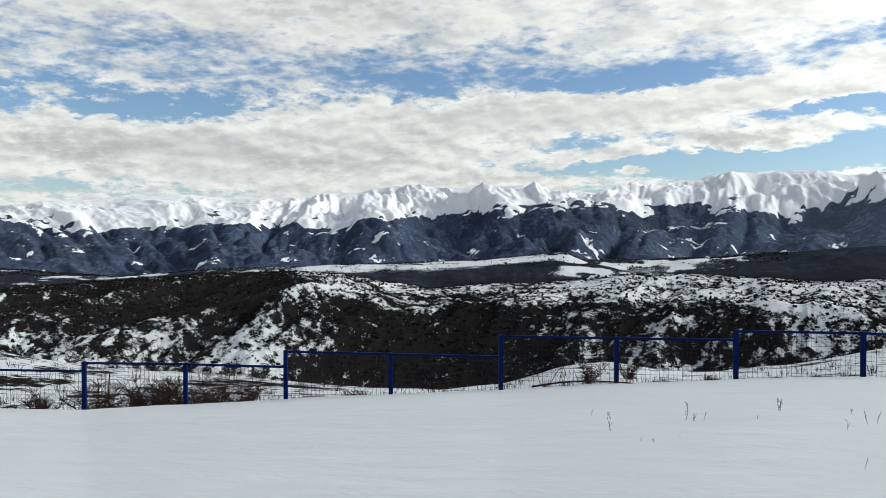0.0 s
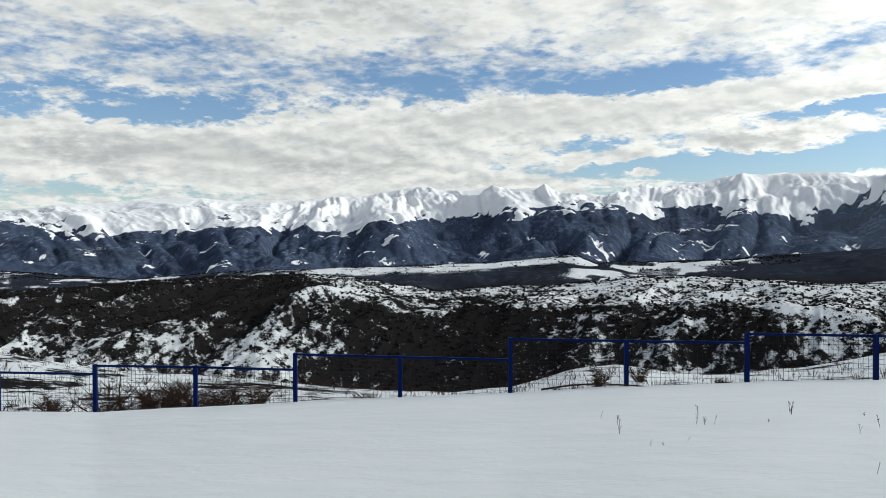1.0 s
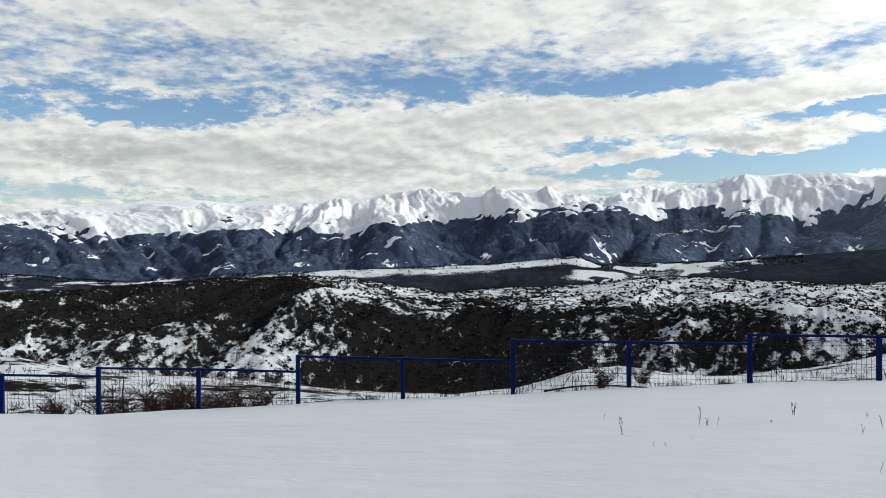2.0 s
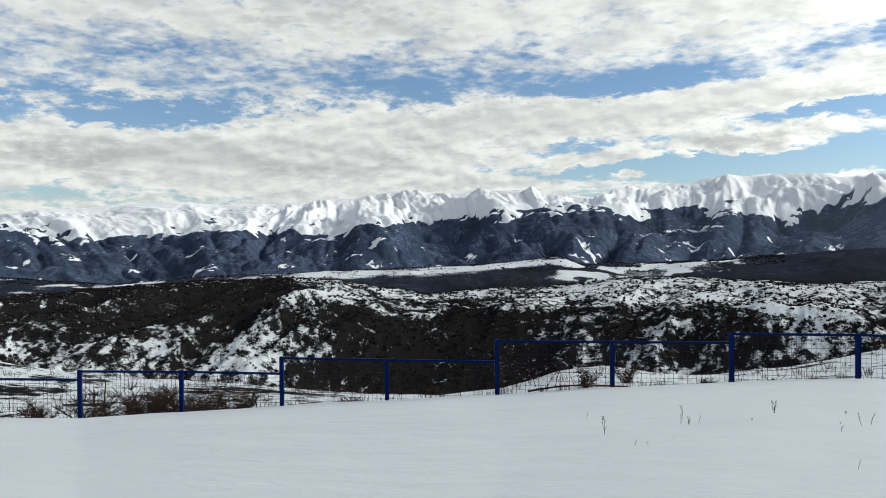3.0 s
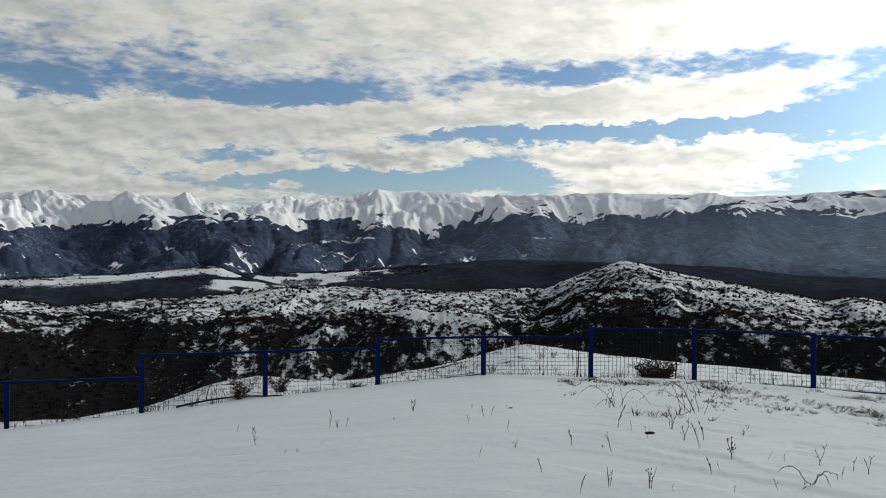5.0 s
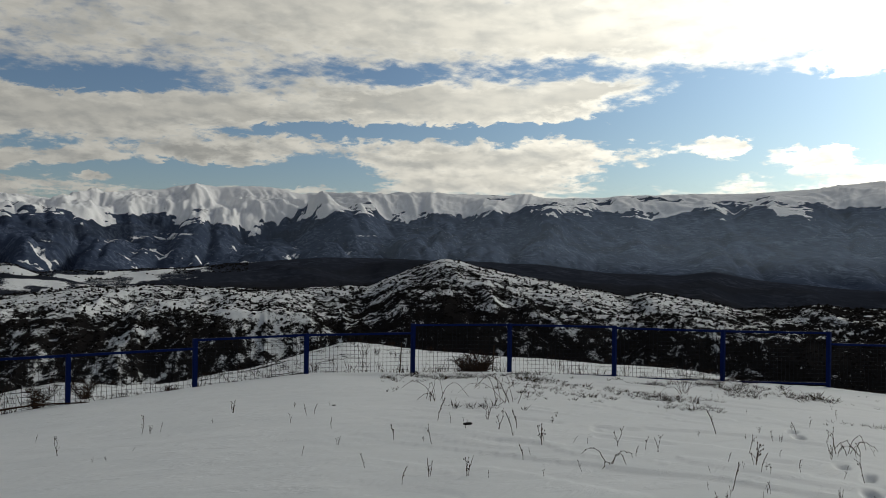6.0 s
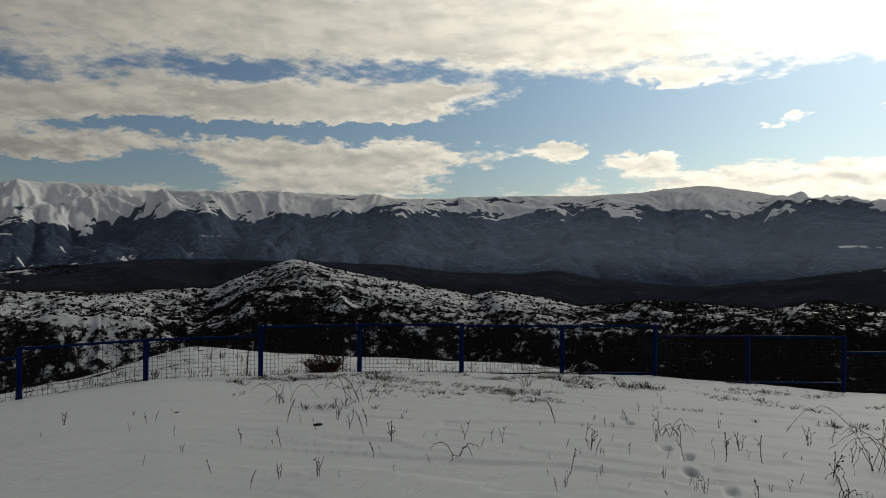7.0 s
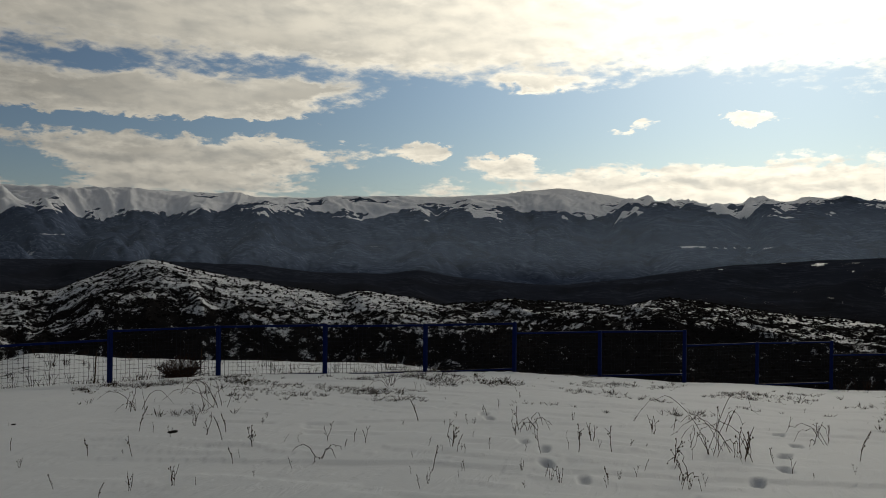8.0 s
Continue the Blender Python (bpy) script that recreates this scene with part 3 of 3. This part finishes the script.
def build_scrub():
    x, y, z, r = scatter(64000, 570, 960, -34, 94, 0.60, 0.22, 0.75)
    size = RNG.uniform(0.6, 1.3, len(x)) ** 2.2 * 1.15
    tagged(crowns(x, y, z, size, 3, SCRUB, "hillside_scrub"), "dark bare scrub and small trees covering the snowy hills", "scrub", kind="stuff")
    x, y, z, r = scatter(12000, 1450, 1720, -34, 24, 0.55, 0.02, 0.4)
    tagged(crowns(x, y, z, RNG.uniform(1.2, 2.6, len(x)), 3, SCRUB, "valley_scrub"), "dark bare trees along the snowy valley fields", "scrub", kind="stuff")
    x, y, z, r = scatter(16000, 19.5, 80, -34, 94, 0.38, 0.09, 0.43)
    size = RNG.uniform(0.08, 0.42, len(x))
    tagged(tufts(x, y, z, size, 9, 0.8, 0.020, BUSH, "brushwood"), "brown leafless brush in the snow beyond the fence", "brush", kind="stuff")


build_scrub()


def build_haze_sheet():
    """An added translucent blue sheet that imitates sunlit haze in the valley before the range, fading out upwards and
    towards the ends.
    """
    m = bpy.data.materials.new("haze")
    m.use_nodes = True
    n = Nodes(m.node_tree)
    where = n.add("ShaderNodeTexCoord").outputs["Object"]
    split = n.add("ShaderNodeSeparateXYZ")
    n.put(split.inputs[0], where)
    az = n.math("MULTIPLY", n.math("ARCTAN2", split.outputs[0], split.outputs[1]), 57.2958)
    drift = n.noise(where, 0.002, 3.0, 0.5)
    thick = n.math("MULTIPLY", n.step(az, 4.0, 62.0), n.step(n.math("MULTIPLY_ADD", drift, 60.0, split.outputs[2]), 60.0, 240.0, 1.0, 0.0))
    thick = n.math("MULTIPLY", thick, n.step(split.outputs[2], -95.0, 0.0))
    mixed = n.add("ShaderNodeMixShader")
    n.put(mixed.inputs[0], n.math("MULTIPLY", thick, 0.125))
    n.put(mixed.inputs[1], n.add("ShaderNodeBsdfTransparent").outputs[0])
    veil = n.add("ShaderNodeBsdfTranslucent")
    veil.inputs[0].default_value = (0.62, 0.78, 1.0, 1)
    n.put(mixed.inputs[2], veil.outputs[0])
    n.put(n.add("ShaderNodeOutputMaterial").inputs[0], mixed.outputs[0])
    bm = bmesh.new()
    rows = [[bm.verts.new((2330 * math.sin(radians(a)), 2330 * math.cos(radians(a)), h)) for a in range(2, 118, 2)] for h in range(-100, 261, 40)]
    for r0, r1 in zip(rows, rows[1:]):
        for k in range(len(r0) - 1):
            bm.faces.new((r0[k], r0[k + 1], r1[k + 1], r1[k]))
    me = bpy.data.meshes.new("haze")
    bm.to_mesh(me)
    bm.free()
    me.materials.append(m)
    tagged(new("haze", me), "added translucent blue sheet imitating sunlit winter haze in the valley", "haze", kind="stuff")


build_haze_sheet()


# ---- things ----
def part(name, bm, mat, parent, label=""):
    me = bpy.data.meshes.new(name)
    bm.to_mesh(me)
    bm.free()
    me.materials.append(mat)
    ob = new(name, me)
    ob.parent = parent
    return tagged(ob, label)


def bar(bm, a, b, w, h=None):
    """A square bar from a to b."""
    a, b = Vector(a), Vector(b)
    d = (b - a).normalized()
    side = d.cross(Vector((0, 0, 1)))
    side = Vector((1, 0, 0)) if side.length < 0.01 else side.normalized()
    up = side.cross(d)
    h = h or w
    v = [bm.verts.new(p + side * sx * w / 2 + up * sz * h / 2) for p in (a, b) for sx, sz in ((-1, -1), (1, -1), (1, 1), (-1, 1))]
    for q in ((3, 2, 1, 0), (4, 5, 6, 7), (0, 1, 5, 4), (1, 2, 6, 5), (2, 3, 7, 6), (3, 0, 4, 7)):
        bm.faces.new([v[k] for k in q])


def ground_z(x, y):
    az, r = math.degrees(math.atan2(x, y)), math.hypot(x, y)
    return float(land(np.array([az]), np.array([r]))[2][0])


# posts of the fence in plan, and the level of the top rail over each pair of bays
POSTS = [(-10.89, 15.2), (-8.89, 15.03), (-6.9, 14.86), (-4.9, 14.71), (-2.93, 14.4), (-0.95, 14.07), (1.03, 13.75), (3.02, 13.47), (5.02, 13.25), (7.05, 12.97), (8.95, 12.17), (10.65, 11.23),
         (12.16, 9.83), (13.53, 8.31), (15.03, 7.0), (16.45, 5.6), (17.76, 4.08), (19.28, 2.78), (20.65, 1.33), (21.9, -0.2), (23.2, -1.7)]
RAILS = [-1.01, -0.85, -0.56, -0.19, -0.04, 0.12, 0.10, -0.11, -0.44, -0.75]


def build_fence():
    fence = tagged(new("fence"), "blue-painted steel fence with wire mesh standing in snow", "fence")
    fence.location = (POSTS[0][0], POSTS[0][1], ground_z(*POSTS[0]))
    shift = Matrix.Translation(-fence.location)
    for k, (x, y) in enumerate(POSTS):
        top = max(RAILS[min(max(j, 0), len(RAILS) - 1)] for j in ((k - 1) // 2, k // 2)) + 0.03
        bm = bmesh.new()
        bar(bm, (x, y, ground_z(x, y) - 0.4), (x, y, top), 0.075)
        bmesh.ops.bevel(bm, geom=list(bm.edges), offset=0.008, segments=2, affect="EDGES")
        bm.transform(shift)
        part("post", bm, BLUE, fence)
    for k, (a, b) in enumerate(zip(POSTS, POSTS[1:])):
        z = RAILS[min(k // 2, len(RAILS) - 1)]
        a, b = Vector((*a, z)), Vector((*b, z))
        d = (b - a).normalized()
        a, b = a + d * 0.038, b - d * 0.038
        bm = bmesh.new()
        bar(bm, a, b, 0.035, 0.04)
        bm.transform(shift)
        part("top_rail", bm, BLUE, fence)
        bm = bmesh.new()
        bar(bm, a - Vector((0, 0, 0.97)), b - Vector((0, 0, 0.97)), 0.03, 0.035)
        bm.transform(shift)
        part("bottom_rail", bm, BLUE, fence)
        bm = bmesh.new()
        cells = 25
        for i in range(1, cells):
            p = a.lerp(b, i / cells)
            bar(bm, (p.x, p.y, z - 0.02), (p.x, p.y, z - 0.95), 0.0038)
        for i in range(1, 13):
            h = Vector((0, 0, -0.078 * i))
            bar(bm, a + h, b + h, 0.0038)
        bm.transform(shift)
        part("wire_mesh", bm, WIRE, fence, "dull welded wire mesh")


build_fence()


def tube(bm, points, radii, sides=4):
    """A tapered stem along points."""
    rings = []
    for i, p in enumerate(points):
        p = Vector(p)
        d = (Vector(points[min(i + 1, len(points) - 1)]) - Vector(points[max(i - 1, 0)])).normalized()
        u = d.orthogonal().normalized()
        v = d.cross(u)
        rings.append([bm.verts.new(p + (u * math.cos(q) + v * math.sin(q)) * radii[i]) for q in (2 * math.pi * k / sides for k in range(sides))])
    for r0, r1 in zip(rings, rings[1:]):
        for k in range(sides):
            bm.faces.new((r0[k], r0[(k + 1) % sides], r1[(k + 1) % sides], r1[k]))
    bm.faces.new(rings[-1])


def seed_head(bm, p, size):
    m = Matrix.Translation(p) @ Matrix.Diagonal((size, size, size * 1.5, 1))
    bmesh.ops.create_icosphere(bm, subdivisions=1, radius=1.0, matrix=m)


def wander(rnd, start, way, length, steps, droop):
    """Points of a stem that sets out along way and bends as it goes."""
    p, d, out = Vector(start), Vector(way).normalized(), [Vector(start)]
    for _ in range(steps):
        d = (d + Vector((rnd.uniform(-0.16, 0.16), rnd.uniform(-0.16, 0.16), rnd.uniform(-0.08, 0.08) - droop))).normalized()
        p = p + d * length / steps
        out.append(p.copy())
    return out


def build_weed(seed, stems, twigs, droop, heads):
    """A dry weed one metre tall, to be scaled where it stands."""
    rnd = random.Random(seed)
    weed = tagged(new("dry_weed"), "dry brown weed stalk with seed heads poking through snow", "weed", "dry weeds in the snow")

    def bud(p, size, stem):
        bm = bmesh.new()
        seed_head(bm, p, size)
        part("seed_head", bm, WEED, stem)

    for k in range(stems):
        way = (rnd.uniform(-0.16, 0.16), rnd.uniform(-0.16, 0.16), 1.0)
        line = wander(rnd, (rnd.uniform(-0.05, 0.05), rnd.uniform(-0.05, 0.05), -0.12), way, rnd.uniform(0.8, 1.12), 8, droop)
        bm = bmesh.new()
        tube(bm, line, [0.0135 - 0.0008 * i for i in range(9)])
        stem = part("stem", bm, WEED, weed)
        for i in range(3, 9):
            if rnd.random() < heads:
                bud(line[i] + Vector((rnd.uniform(-0.02, 0.02), rnd.uniform(-0.02, 0.02), 0)), rnd.uniform(0.014, 0.028), stem)
        for _ in range(twigs):
            at = line[rnd.randint(3, 7)]
            a = rnd.uniform(0, 6.28)
            twig = wander(rnd, at, (math.cos(a), math.sin(a), rnd.uniform(0.6, 1.8)), rnd.uniform(0.10, 0.26), 4, droop * 0.6)
            bm = bmesh.new()
            tube(bm, twig, [0.009, 0.0085, 0.008, 0.007, 0.006], 3)
            bud(twig[-1], rnd.uniform(0.014, 0.028), part("twig", bm, WEED, weed))
    return weed


# where weeds stand, and how tall
WEEDS_OPEN = [(1.74, 9.04, 0.1), (1.7, 7.85, 0.18), (2.62, 8.35, 0.19), (2.7, 8.29, 0.11), (2.8, 8.29, 0.1), (3.37, 8.27, 0.06), (2.23, 7.32, 0.04), (1.83, 7.13, 0.03), (1.94, 7.1, 0.05), (3.87, 8.86, 0.18), (4.31, 7.84, 0.15),
              (4.43, 7.87, 0.14), (4.52, 8.54, 0.08), (4.91, 8.34, 0.06), (3.96, 7.55, 0.09), (4.07, 6.88, 0.16), (4.25, 6.0, 0.21), (3.22, 5.89, 0.09), (4.46, 5.66, 0.18), (4.45, 5.78, 0.06), (3.39, 5.14, 0.12), (3.35, 4.57, 0.14),
              (3.63, 4.62, 0.14), (3.9, 4.47, 0.18), (4.0, 4.35, 0.08)]
WEEDS_MIDDLE = [(5.23, 6.57, 0.31), (5.75, 6.34, 0.19), (5.44, 5.81, 0.19), (5.48, 5.66, 0.26), (5.63, 5.75, 0.29), (5.22, 4.98, 0.28), (5.34, 5.07, 0.06), (4.68, 4.67, 0.18), (4.82, 4.72, 0.07), (5.57, 4.91, 0.08), (5.79, 4.56, 0.17),
                (5.89, 4.33, 0.17), (5.93, 4.21, 0.15), (5.58, 4.18, 0.1), (7.41, 4.57, 0.41), (5.38, 3.13, 0.22), (4.89, 2.94, 0.12), (5.03, 2.96, 0.09), (6.63, 3.74, 0.18), (6.24, 3.44, 0.29), (6.05, 3.28, 0.16), (6.05, 3.2, 0.11)]
WEEDS_SLOPE = [(7.59, 4.02, 0.12), (7.63, 3.97, 0.09), (6.78, 3.51, 0.07), (8.16, 4.08, 0.17), (7.25, 3.28, 0.17), (7.6, 3.38, 0.29), (6.55, 2.67, 0.23), (6.51, 2.82, 0.12), (5.86, 2.56, 0.1), (5.8, 2.32, 0.1), (5.7, 2.14, 0.15),
               (6.81, 2.43, 0.34), (7.4, 2.63, 0.12), (7.55, 2.55, 0.22), (5.85, 1.81, 0.19), (7.16, 2.2, 0.29), (7.17, 2.34, 0.08), (7.63, 2.18, 0.09), (7.67, 2.03, 0.05), (8.52, 2.2, 0.25), (8.97, 2.09, 0.2), (6.95, 1.58, 0.33), (7.97, 1.67, 0.19)]
WEEDS_RIGHT = [(7.73, 1.43, 0.31), (9.31, 1.58, 0.44), (7.65, 1.12, 0.42), (7.84, 1.08, 0.37), (7.76, 1.4, 0.11), (9.92, 1.01, 0.15), (9.58, 0.66, 0.21), (7.6, 0.84, 0.15), (7.26, 0.65, 0.12), (7.0, 0.46, 0.07), (8.22, 0.18, 0.38),
               (7.4, 0.18, 0.08), (5.35, 2.29, 0.07), (5.33, 2.6, 0.07), (6.1, 1.25, 0.1)]


def build_weeds():
    kinds = [build_weed(1, 1, 3, 0.0, 0.7), build_weed(2, 2, 3, 0.01, 0.6), build_weed(3, 1, 5, 0.02, 0.5), build_weed(4, 3, 2, 0.0, 0.6), build_weed(5, 1, 2, 0.02, 0.8), build_weed(6, 2, 4, 0.02, 0.5), build_weed(7, 1, 1, 0.01, 0.5)]
    rnd = random.Random(9)
    places = WEEDS_OPEN + WEEDS_MIDDLE + WEEDS_SLOPE + WEEDS_RIGHT
    for _ in range(60):  # low sprouts between the taller stalks
        a, far = radians(rnd.triangular(26, 88, 60)), rnd.uniform(6.0, 12.5)
        places.append((far * math.sin(a), far * math.cos(a), rnd.uniform(0.05, 0.13)))
    for k, (x, y, h) in enumerate(places):
        m = pose(x, y, ground_z(x, y), 0, 0, rnd.uniform(0, 360)) @ Matrix.Scale(max(min(h * 1.1, 0.10 + 0.58 * h), 0.055), 4)
        if k < len(kinds):
            kinds[k].matrix_basis = m
        else:
            place_copy(kinds[rnd.randrange(len(kinds))], m)


def place_copy(ob, m):
    """A copy at m, whatever the scale of the first."""
    made = copy_thing(ob, m)
    made.matrix_basis = m
    return made


build_weeds()


def build_bramble(x, y, size, canes, seed):
    """Thin canes that arch over and touch the snow again."""
    rnd = random.Random(seed)
    plant = tagged(new("bramble"), "dry arching bramble canes bent over the snow", "bramble", "brambles")
    plant.location = (x, y, ground_z(x, y))
    for _ in range(canes):
        a, far = rnd.uniform(0, 6.28), size * rnd.uniform(0.7, 1.5)
        tall = size * rnd.uniform(0.4, 1.0)
        sx, sy = rnd.uniform(-0.4, 0.4) * size, rnd.uniform(-0.4, 0.4) * size
        line = []
        for i in range(11):
            t = i / 10
            px, py = sx + math.cos(a) * far * t, sy + math.sin(a) * far * t
            rise = tall * 3.2 * t * (1 - t * rnd.uniform(0.8, 0.9))
            line.append((px + rnd.uniform(-0.012, 0.012), py + rnd.uniform(-0.012, 0.012), rise - 0.03))
        bm = bmesh.new()
        tube(bm, line, [0.0032 - 0.00016 * i for i in range(11)], 4)
        for i in range(3, 10, 2):
            seed_head(bm, Vector(line[i]), 0.005)
        part("cane", bm, WEED, plant)
    return plant


for k, (x, y, size, canes) in enumerate([(6.29, 8.13, 0.42, 7), (6.86, 7.22, 0.45, 8), (6.27, 1.37, 0.24, 5), (9.16, 0.61, 0.34, 5), (7.75, 1.21, 0.62, 12), (7.68, 3.28, 0.22, 6), (5.15, 4.16, 0.14, 4), (10.3, 6.9, 0.5, 9)]):
    build_bramble(x, y, size, canes, 30 + k)


def build_bush(az, r, size, stems, seed):
    """A leafless bush: main stems that fork into many thin twigs."""
    rnd = random.Random(seed)
    x, y = r * math.sin(radians(az)), r * math.cos(radians(az))
    bush = tagged(new("bush"), "leafless brown bush standing in snow beyond the fence", "bush", "bushes beyond the fence")
    bush.location = (x, y, ground_z(x, y))
    twigs = bmesh.new()
    for _ in range(stems):
        a = rnd.uniform(0, 6.28)
        line = wander(rnd, (rnd.uniform(-0.2, 0.2) * size, rnd.uniform(-0.2, 0.2) * size, -0.1), (math.cos(a) * 0.8, math.sin(a) * 0.8, rnd.uniform(0.6, 1.3)), size * rnd.uniform(0.8, 1.2), 6, 0.01)
        bm = bmesh.new()
        tube(bm, line, [0.016 - 0.0018 * i for i in range(7)], 4)
        part("stem", bm, BUSH, bush)
        for _ in range(48):
            at = line[rnd.randint(1, 6)]
            b = rnd.uniform(0, 6.28)
            tube(twigs, wander(rnd, at, (math.cos(b), math.sin(b), rnd.uniform(0.0, 1.3)), size * rnd.uniform(0.2, 0.5), 3, 0.0), [0.007, 0.006, 0.005, 0.004], 3)
    tagged(part("twig_mass", twigs, BUSH, bush, "tangle of thin leafless twigs"), kind="stuff")


for k, (az, r, size, stems) in enumerate([(-20.6, 18.6, 0.85, 16), (-18.8, 19.2, 0.8, 14), (-16.5, 18.8, 0.7, 12), (-14.6, 19.0, 0.7, 12), (-27.2, 19.5, 0.6, 9), (-24.2, 19.0, 0.75, 10), (-22.6, 19.6, 0.6, 8), (40.7, 17.2, 0.55, 22), (-6.5, 17.0, 0.4, 6), (1.5, 17.2, 0.35, 5),
                                              (8.4, 17.5, 0.4, 6), (10.5, 24.0, 0.6, 7), (13.5, 26.0, 0.6, 7), (19.5, 18.0, 0.4, 6), (24.0, 18.0, 0.35, 6)]):
    build_bush(az, r, size, stems, 60 + k)


def build_grass():
    """Tufts of dead grass where the wind has thinned the snow."""
    n = 34000
    az, r = RNG.uniform(34, 92, n), RNG.uniform(8.2, 17.0, n)
    x, y, z = land(az, r)
    patch = fbm(x, y, 0.8, 4, 91, 0.65) + 0.13 * np.exp(-((az - 55) / 9) ** 2 - ((r - 12) / 3.0) ** 2) + 0.12 * np.exp(-((r - 14) / 2.0) ** 2)
    keep = patch + RNG.uniform(-0.36, 0.10, n) - 0.10 * (1 - smooth(r, 8.5, 11)) > 0.215
    x, y, z = x[keep], y[keep], z[keep]
    size = RNG.uniform(0.012, 0.065, len(x)) * RNG.choice([1.0, 1.0, 1.0, 1.7], len(x))
    tagged(tufts(x, y, z, size, 7, 1.8, 0.044, GRASS, "dead_grass"), "tufts of dead brown grass showing through thin snow", "grass", kind="stuff")


build_grass()


def build_stake(az, r, tall, lean, seed):
    """A thin weathered stick pushed into the snow."""
    rnd = random.Random(seed)
    x, y = r * math.sin(radians(az)), r * math.cos(radians(az))
    stake = tagged(new("stake"), "thin weathered wooden stake standing beyond the fence", "stake", "stakes beyond the fence")
    stake.location = (x, y, ground_z(x, y))
    bm = bmesh.new()
    line = [(lean * tall * t + rnd.uniform(-0.01, 0.01), rnd.uniform(-0.01, 0.01), tall * t - 0.15 * (1 - t)) for t in (0, 0.25, 0.5, 0.75, 1.0)]
    tube(bm, line, [0.020, 0.019, 0.018, 0.016, 0.014], 6)
    part("shaft", bm, WEED, stake)


for k, row in enumerate([(-23.5, 20.5, 1.15, 0.05), (35.2, 21.0, 0.95, 0.10), (42.1, 21.5, 0.95, 0.06)]):
    build_stake(*row, 80 + k)


def build_clod(x, y, wide, seed):
    """A lump of bare earth that shows through the snow."""
    rnd = random.Random(seed)
    bm = bmesh.new()
    bmesh.ops.create_icosphere(bm, subdivisions=3, radius=wide / 2)
    for v in bm.verts:
        v.co *= 1 + 0.35 * noise.noise(v.co * (6 / wide) * 0.35 + Vector((seed, 0, 0)))
        v.co.z *= 0.22
        v.co.y *= rnd.uniform(0.98, 1.02) * 0.8
    me = bpy.data.meshes.new("earth_clod")
    bm.to_mesh(me)
    bm.free()
    me.materials.append(SCRUB)
    ob = new("earth_clod", me)
    ob.location = (x, y, ground_z(x, y) + wide * 0.05)
    tagged(ob, "dark clod of bare earth showing through the snow", "clod", "clods of earth")


for k, (x, y, wide) in enumerate([(5.35, 6.2, 0.11), (4.97, 8.36, 0.06)]):
    build_clod(x, y, wide, 3 * k + 1)


def build_branch():
    """A bent dead branch that lies along the foot of the fence."""
    rnd = random.Random(4)
    branch = tagged(new("fallen_branch"), "dead bent branch lying on the snow beside the fence", "branch")
    ends = [(1.55 + 0.16 * i, 13.52 - 0.02 * i) for i in range(12)]
    branch.location = (ends[0][0], ends[0][1], ground_z(*ends[0]))
    line = [Vector((x, y, ground_z(x, y) + 0.03 + 0.05 * math.sin(i * 0.35))) - branch.location for i, (x, y) in enumerate(ends)]
    bm = bmesh.new()
    tube(bm, line, [0.020 - 0.001 * i for i in range(12)], 6)
    main = part("limb", bm, BUSH, branch)
    for i in (1, 2, 3, 5):
        bm = bmesh.new()
        tube(bm, wander(rnd, line[i], (rnd.uniform(-0.6, 0.6), rnd.uniform(-0.3, 0.6), 1.0), rnd.uniform(0.2, 0.4), 4, 0.0), [0.008, 0.007, 0.006, 0.005, 0.004], 4)
        part("twig", bm, BUSH, main)


build_branch()
